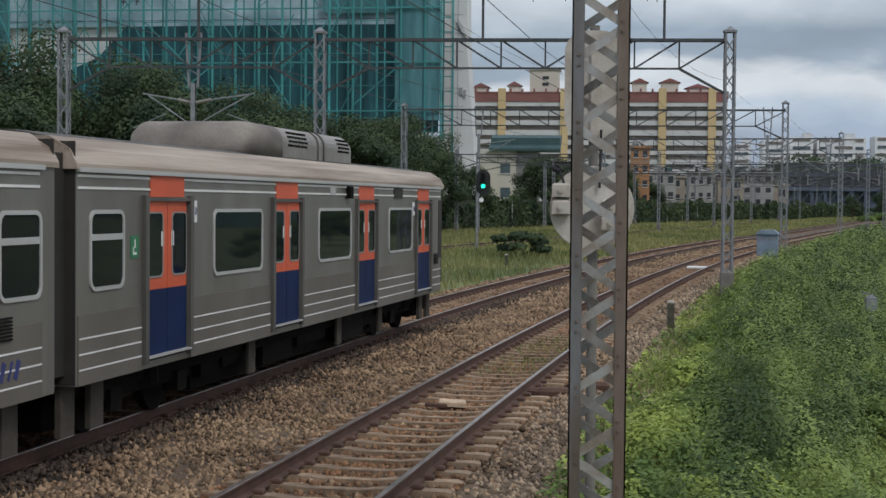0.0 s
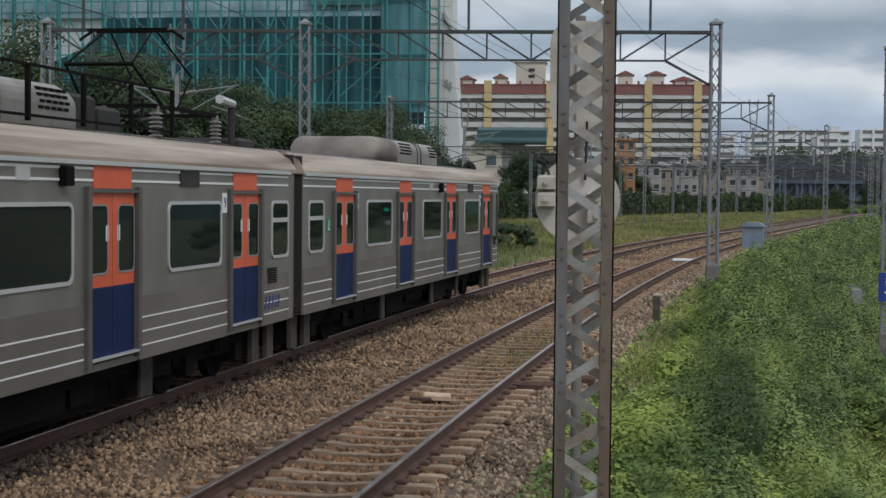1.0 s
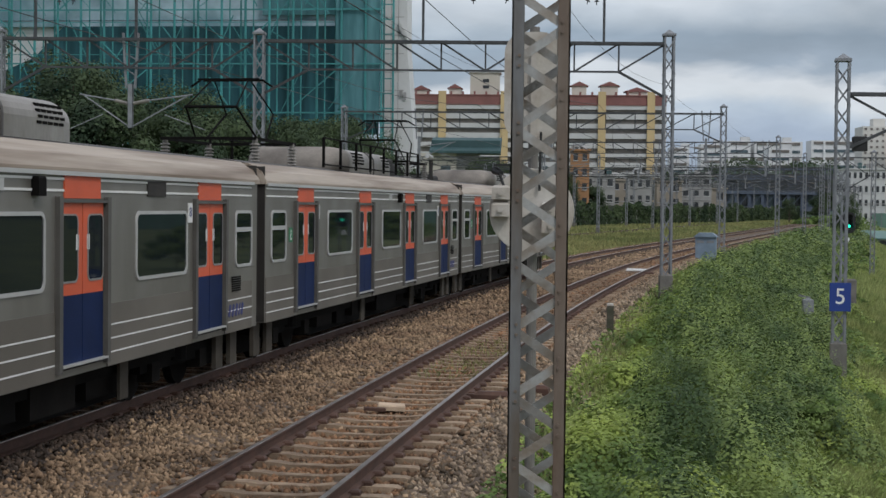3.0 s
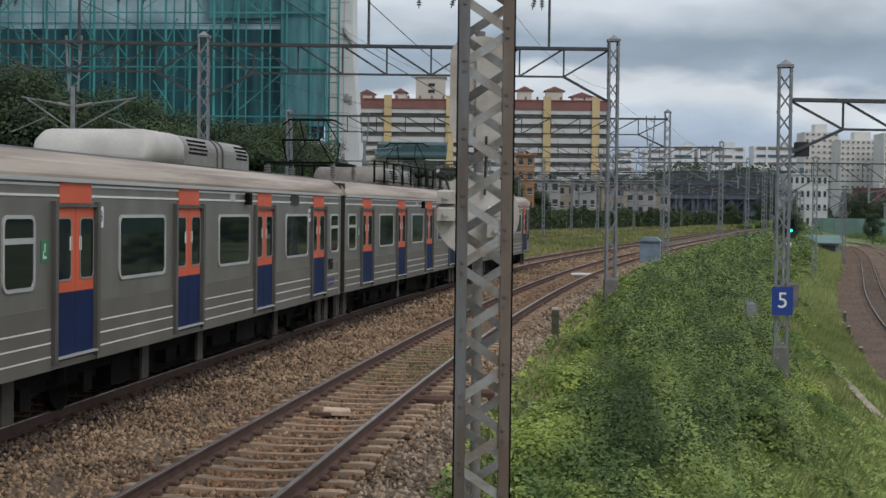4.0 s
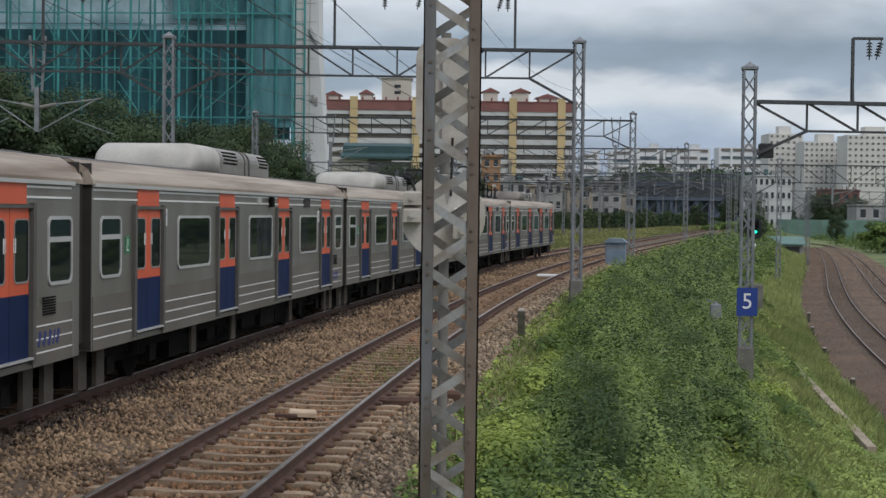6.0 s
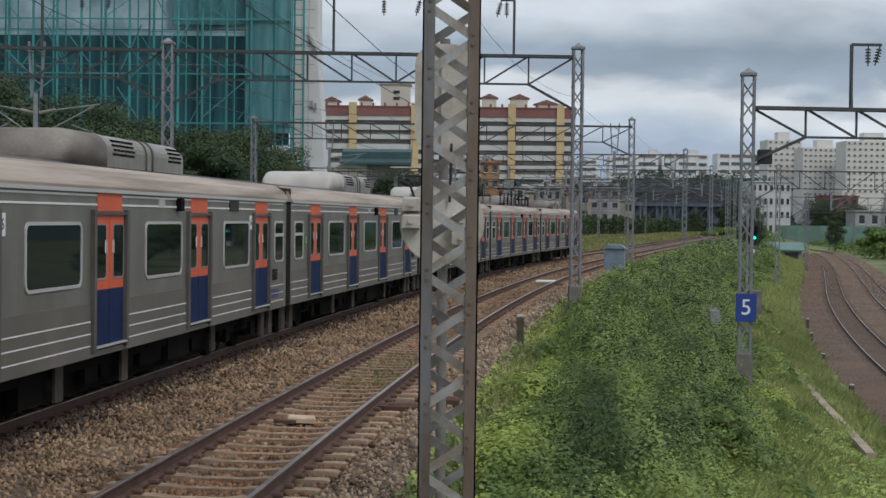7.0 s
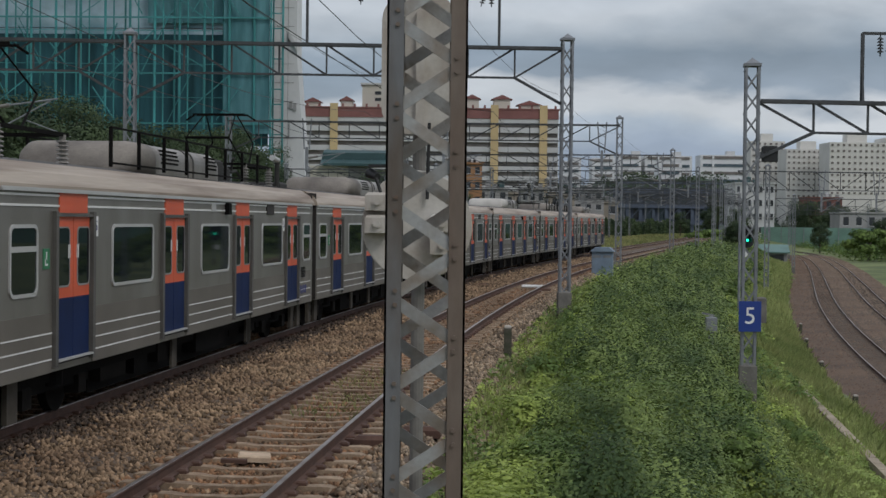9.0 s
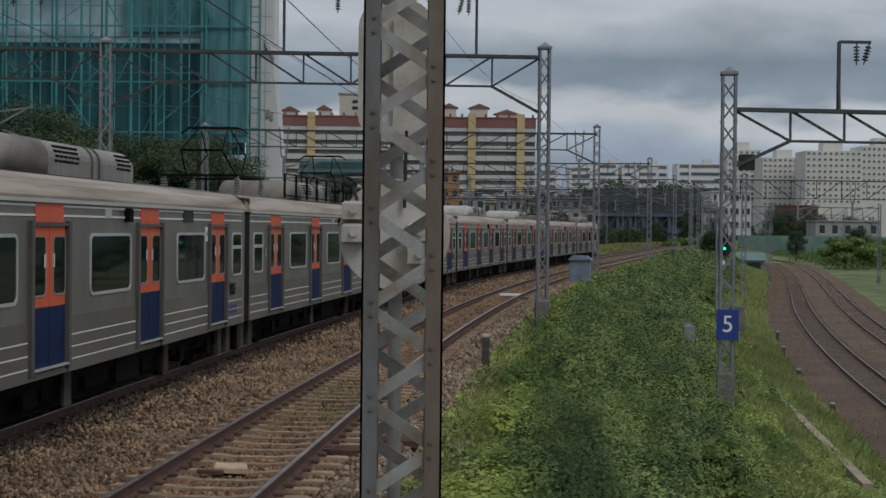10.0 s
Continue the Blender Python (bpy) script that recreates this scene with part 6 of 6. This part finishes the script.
def apartment_block():
    x0, x1, y = -38.0, 33.6, 380.0
    t = building("apartment_block", -0.6, y, -1.4, 0, "cream apartment block with maroon top storey and ochre shafts")
    part("wall", Shape().box(x0, x1, 0, 14, -1, 32.0), CREAM, t)
    fl = 2.42
    for i in range(13):
        z = 31.0 - (i + 1) * fl
        if z < -0.5:
            break
        part("balcony_window", Shape().box(x0 + 0.2, x1 - 0.2, -0.25, 0.0, z + 1.3, z + fl), BALCONY, t, "shaded balcony glazing")
        part("balcony_parapet", Shape().box(x0, x1, -1.0, 0.0, z, z + 1.3), WHITEWALL, t)
    part("top_band", Shape().box(x0, x1, -1.15, 0.3, 29.6, 31.9), MAROON, t, "maroon band along the top storey")
    part("cornice", Shape().box(x0 - 0.3, x1 + 0.3, -1.3, 14, 31.9, 32.2), MAROON, t)
    for x in (-22.4, -6.8, 17.6, 29.8):
        part("stair_shaft", Shape().box(x - 0.95, x + 0.95, -1.6, 0.0, -1, 33.0), YELLOW, t, "ochre stair shaft")
    part("water_tank_house", Shape().box(-15.6, -8.2, 3, 10, 32.2, 38.0), CREAM, t, "cream roof-top tank house")
    part("tank_roof", Shape().box(-16.0, -7.8, 2.6, 10.4, 38.0, 38.5), WHITEWALL, t)
    for k in (0, 1):
        part("tank_window", Shape().box(-12.4, -10.8, 2.9, 3.0, 34.0 + 1.6 * k, 34.8 + 1.6 * k), WINDARK, t)
    for x, w, h in ((-28, 3.5, 1.4), (-19.5, 3.0, 1.8), (-1, 4.0, 1.4), (12.0, 3.6, 2.6), (19.6, 4.2, 2.6), (26.5, 5, 1.2)):
        r = part("roof_house", Shape().box(x - w / 2, x + w / 2, 3, 8, 32.2, 32.2 + h), CREAM, t)
        part("gable_roof", Shape().loft([[(x - w * 0.65, yy, 32.2 + h), (x + w * 0.65, yy, 32.2 + h), (x, yy, 33.3 + h)] for yy in (2.6, 8.4)]), MAROON, r, "maroon gable roof")
    for i in range(24):
        x = x0 + 3 + i * 2.95
        part("parapet_knob", Shape().box(x - 0.25, x + 0.25, -0.6, 0.2, 32.2, 33.0), MAROON, t)


apartment_block()


def house(x, y, w, h, d, mat, label, turn=0.0, floors=3, cols=3, flat=True, roof=None, z=-0.6, glass=None):
    t = building("house", x, y, z, turn, label)
    wall = part("wall", Shape().box(-w / 2, w / 2, 0, d, 0, h), mat, t)
    part("roof", Shape().box(-w / 2 - 0.3, w / 2 + 0.3, -0.4, d + 0.3, h, h + 0.35), roof or mat, t)
    if not flat:
        part("parapet", Shape().box(-w / 2 - 0.3, w / 2 + 0.3, -0.4, 0.0, h + 0.35, h + 2.2), roof or mat, t)
    fh = h / floors
    for i in range(floors):
        for j in range(cols):
            cx = -w / 2 + (j + 0.5) * w / cols
            ww = min(1.5, w / cols * 0.5)
            win = part("window", Shape().box(cx - ww / 2, cx + ww / 2, -0.06, 0.0, i * fh + fh * 0.36, i * fh + fh * 0.80), glass or WINDARK, t)
            part("sill", Shape().box(cx - ww / 2 - 0.1, cx + ww / 2 + 0.1, -0.18, 0.0, i * fh + fh * 0.31, i * fh + fh * 0.36), WHITEWALL, win)
    rng = random.Random(int(x * 13 + y))
    for _ in range(3):
        a, b, c = rng.uniform(-w / 2, w / 2 - 1.2), rng.uniform(0.6, 1.6), rng.uniform(0.6, 1.7)
        part("roof_tank", Shape().chamfer(a, a + b, 1.0, 2.4, h + 0.35, h + 0.35 + c, 0.1), rng.choice((GREYWALL, TEALROOF, WHITEWALL)), t)
    part("rail_bar", Shape().bar((-w / 2, -0.2, h + 1.1), (w / 2, -0.2, h + 1.1), 0.07), GREYWALL, t)
    part("ledge", Shape().box(-w / 2 - 0.05, w / 2 + 0.05, -0.12, 0.0, h * 0.5 - 0.1, h * 0.5 + 0.1), GREYWALL, t)
    return t


# low buildings beyond the hedge
th = building("workshop", -11.8, 262, -0.6, 0, "cream workshop under a wide teal sheet roof")
part("wall", Shape().box(-8.4, -1.6, 0, 12, 0, 12.5), CREAM, th)
part("side_wall", Shape().box(-1.6, 2.2, 1.0, 12, 0, 12.5), GREYWALL, th)
part("roof", Shape().loft([[(-6.2, -1.4, 12.9), (6.2, -1.4, 12.9), (6.2, 8, 15.6), (-6.2, 8, 15.6)], [(-6.2, -1.4, 12.5), (6.2, -1.4, 12.5), (6.2, 8, 15.2), (-6.2, 8, 15.2)]]), TEALROOF, th, "teal corrugated sheet roof")
part("roof_wall", Shape().box(-6.0, 6.0, 1.0, 8, 12.5, 14.8), TEALROOF, th)
for x, z in ((-3.4, 8.6), (-3.4, 4.4), (-6.9, 4.6)):
    w = part("window", Shape().box(x - 0.85, x + 0.85, -0.08, 0.0, z, z + 1.7), WINBLUE, th)
    part("sill", Shape().box(x - 1.0, x + 1.0, -0.2, 0.0, z - 0.15, z), WHITEWALL, w)
for i in range(8):
    part("roof_rib", Shape().bar((-5.6 + 1.6 * i, -1.42, 12.95), (-5.6 + 1.6 * i, 7.9, 15.68), 0.12), TEALROOF, th)
house(9.3, 300, 3.6, 14.5, 9, ORANGE, "narrow orange-brown rendered house", floors=5, cols=2)
house(14.0, 318, 6.5, 10.0, 9, GREYWALL, "grey cement house of three storeys", floors=3, cols=3)
house(23.0, 326, 5.0, 10.0, 9, GREYPALE, "pale grey rendered house of three storeys", floors=3, cols=3)
house(30.0, 334, 5.5, 9.0, 9, GREYBEIGE, "cream rendered low terrace house", floors=3, cols=2)
house(37.0, 345, 7.0, 10.5, 9, GREYWALL, "grey low house of flats", floors=4, cols=3)
house(19.0, 345, 7, 9.5, 9, GREYBEIGE, "beige rendered low house", floors=3, cols=3)
house(2.5, 330, 8, 10.5, 9, GREYBEIGE, "cream low house behind trees", floors=3, cols=3)
house(43.0, 362, 6.0, 8.0, 9, GREYBEIGE, "small beige rendered low house", floors=2, cols=2)


SLABWALL = material("white_slab_wall", (0.66, 0.67, 0.67), 0.8, 0, 0.08, 0.1, 2, 0.0)


def slab_block(x, y, w, h, z, label, turn=0.0, floors=12, mat=None):
    """Far white slab of flats with dark floor bands."""
    t = thing("flats", pose(x, y, z, 0, 0, turn), label, "building", "far blocks of flats")
    part("wall", Shape().box(-w / 2, w / 2, 0, 14, 0, h), mat or SLABWALL, t)
    fh = h / floors
    for i in range(floors):
        part("window_band", Shape().box(-w / 2 + 1.2, w / 2 - 1.2, -0.3, 0.0, i * fh + fh * 0.5, i * fh + fh * 0.86), WINBLUE if i % 2 else BALCONY, t)
    for k in range(int(w // 12)):
        part("pier", Shape().box(-w / 2 + 6 + k * 12 - 0.5, -w / 2 + 6 + k * 12 + 0.5, -0.5, 0.0, 0, h), mat or SLABWALL, t)
    part("roof_house", Shape().box(w * 0.1, w * 0.1 + 4, 2, 6, h, h + 2.0), mat or WHITEWALL, t)
    return t


Z7 = -20
for a, b, top, y in ((1028, 1062, 272, 720), (1082, 1122, 266, 690), (1129, 1168, 261, 700), (1175, 1258, 262, 700), (1273, 1352, 261, 720), (1200, 1240, 274, 640)):
    x0, x1 = (a - 789) / 2664 * y, (b - 789) / 2664 * y
    ztop = 2.8 + y * ((441 - top + 0.0121 * (a - 784)) / 2664 - 0.0212)
    slab_block((x0 + x1) / 2, y, x1 - x0, ztop - Z7 - 2.5, Z7, "far white slab of flats on the hill", floors=15)


TOWERWALL = material("pale_tower_render", (0.62, 0.61, 0.57), 0.85, 0, 0.12, 0.1, 2, 0.0)


def tower(a, b, top, y, floors, cols, label, mat):
    x0, x1 = (a - 789) / 2664 * y, (b - 789) / 2664 * y
    ztop = 2.8 + y * ((441 - top + 0.0121 * (a - 784)) / 2664 - 0.0212)
    w, h = x1 - x0, ztop + 6
    t = thing("apartment_tower", pose((x0 + x1) / 2, y, -6), label, "building", "far apartment towers")
    part("wall", Shape().box(-w / 2, w / 2, 0, 14, 0, h), mat, t)
    part("roof_house", Shape().box(-w * 0.15, w * 0.2, 3, 9, h, h + 3), mat, t)
    fh = h / floors
    for i in range(floors // 2, floors):
        for j in range(cols):
            cx = -w / 2 + (j + 0.5) * w / cols
            part("window", Shape().box(cx - w / cols * 0.2, cx + w / cols * 0.2, -0.2, 0.0, i * fh + fh * 0.38, i * fh + fh * 0.72), BALCONY, t)


tower(1361, 1421, 246, 560, 18, 6, "pale apartment tower with small windows", TOWERWALL)
tower(1424, 1504, 260, 540, 18, 9, "pale apartment tower with small windows", TOWERWALL)
tower(1500, 1600, 248, 520, 18, 10, "pale apartment tower with small windows", TOWERWALL)
tower(1600, 1680, 240, 520, 18, 9, "pale apartment tower with small windows", TOWERWALL)
house(92.5, 425, 11.0, 19, 16, WHITEWALL, "white factory building with rows of small windows", floors=5, cols=7, z=-5)
house(124, 470, 11.0, 15.5, 10, BRICK, "dark red brick building behind the lower tracks", floors=3, cols=4, z=-4.5)
house(124, 420, 18, 10.5, 10, GREYWALL, "grey low sheds behind trees", floors=2, cols=5, z=-4.5)


def station_mass():
    """Footbridge and elevated station in the distance: decks, columns and dark openings."""
    t = building("elevated_station", 80, 488, -2, 0, "distant elevated station above the tracks, blue haze put in its colour")
    for z, h in ((4.2, 1.3), (9.5, 1.2), (14.0, 1.0)):
        part("deck", Shape().box(-20, 20, 0, 16, z, z + h), BLUEHAZE, t)
    part("hall", Shape().box(-17, 17, 2, 15, 5.5, 15), BLUEHAZE, t)
    for x in np.arange(-19, 20, 4.2):
        part("column", Shape().box(x - 0.5, x + 0.5, 0.5, 1.5, 0, 14), BLUEHAZE, t)
    for x in np.arange(-15, 15, 3.0):
        part("window", Shape().box(x, x + 2.0, 1.9, 2.0, 10.9, 12.6), WINBLUE, t)
    for x in np.arange(-17, 17, 4.2):
        part("bay", Shape().box(x + 0.1, x + 2.9, 1.86, 2.0, 5.7, 9.2), WINBLUE if int(x) % 3 else WINDARK, t)
        part("brace", Shape().bar((x - 1.5, 0.2, 5.5), (x + 2.0, 0.2, 9.5), 0.22), BLUEHAZE, t)
        part("brace", Shape().bar((x + 2.0, 0.2, 10.7), (x - 1.5, 0.2, 14.0), 0.22), BLUEHAZE, t)
    part("roof", Shape().box(-18, 18, 1, 15, 15.0, 15.6), BLUEHAZE, t)
    for x in np.arange(-18, 18, 2.6):
        part("roof_post", Shape().box(x, x + 0.25, 0.5, 0.8, 15.6, 17.8), BLUEHAZE, t)
    part("roof_rail", Shape().box(-18, 18, 0.5, 0.8, 17.4, 17.8), BLUEHAZE, t)


station_mass()


def hill():
    xs, ys = np.linspace(-260, 420, 90), np.linspace(500, 900, 24)
    X, Y = np.meshgrid(xs, ys)
    r = np.clip((Y - 500) / 130, 0, 1)
    Z = -6 + r * (22 + 3 * np.sin(X * 0.021) + 2.5 * np.sin(X * 0.063 + 1) + 2.5 * np.sin(X * 0.17 + Y * 0.05))
    n = len(xs)
    i = (np.arange(len(ys) - 1)[:, None] * n + np.arange(n - 1)[None]).ravel()
    me = bpy.data.meshes.new("wooded_hill")
    me.from_pydata(np.stack([X, Y, Z], -1).reshape(-1, 3).tolist(), [], np.stack([i, i + 1, i + n + 1, i + n], 1).tolist())
    me.materials.append(HILL)
    tagged(new("wooded_hill", me), "low wooded hill in the distance", "hill", kind="structure")


hill()


def hill_woods():
    rng = np.random.default_rng(77)
    n, per = 700, 75
    cx, cy = rng.uniform(-40, 190, n), rng.uniform(512, 640, n)
    r = np.clip((cy - 500) / 130, 0, 1)
    cz = -6 + r * (22 + 3 * np.sin(cx * 0.021) + 2.5 * np.sin(cx * 0.063 + 1) + 2.5 * np.sin(cx * 0.17 + cy * 0.05))
    k = np.repeat(np.arange(n), per)
    d = rng.normal(0, 1, (n * per, 3))
    d /= np.linalg.norm(d, axis=1)[:, None]
    size = rng.uniform(1.6, 4.2, n)[k][:, None]
    p = np.stack([cx, cy, cz], 1)[k] + d * size * np.array([1.1, 1.1, 1.0]) * rng.uniform(0.7, 1.05, (n * per, 1))
    tagged(new("hill_woods", scatter_mesh("hill_woods", leaves(rng, p, 0.75, 0.9, 1.3, 0.3), [(0, 1, 2, 3)], TREE_LEAF)), "dark green woods covering a distant low hill", "woods", kind="stuff")


hill_woods()
# green barrier and teal-roofed shed by the lower line
gb = thing("noise_barrier", Matrix(), "green mesh barrier along the lower line", "fence")
for i in range(36):
    x, y = 86 + i * 2.6, 432 - i * 2.2
    part("panel", Shape().bar((x, y, -1.2), (x + 2.55, y - 2.15, -1.2), 0.12, 6.2), FENCEGREEN, gb)
    part("barrier_post", Shape().bar((x, y - 0.1, -4.4), (x, y - 0.1, 2.0), 0.16), GALV_DULL, gb)
sh = thing("shed", pose(60.5, 266, -4.4, 0, 0, -10), "small shed with a pale teal sheet roof", "shed")
part("wall", Shape().box(-2.9, 2.9, 0, 5, 0, 2.2), GREYWALL, sh)
part("roof", Shape().loft([[(-3.3, -0.7, 2.1), (3.3, -0.7, 2.1), (3.3, -0.7, 2.3), (-3.3, -0.7, 2.3)], [(-3.3, 5.4, 3.4), (3.3, 5.4, 3.4), (3.3, 5.4, 3.55), (-3.3, 5.4, 3.55)]]), TEALPALE, sh)
part("doorway", Shape().box(-0.4, 2.3, -0.05, 0.0, 0, 1.8), WINDARK, sh)

sleepers(NEAR, GAP, 0.0, 8.0, 130, 330)
sleepers(FAR, 0.0, 0.0, 20.0, 140, 330)
ballast_stones()
motions()
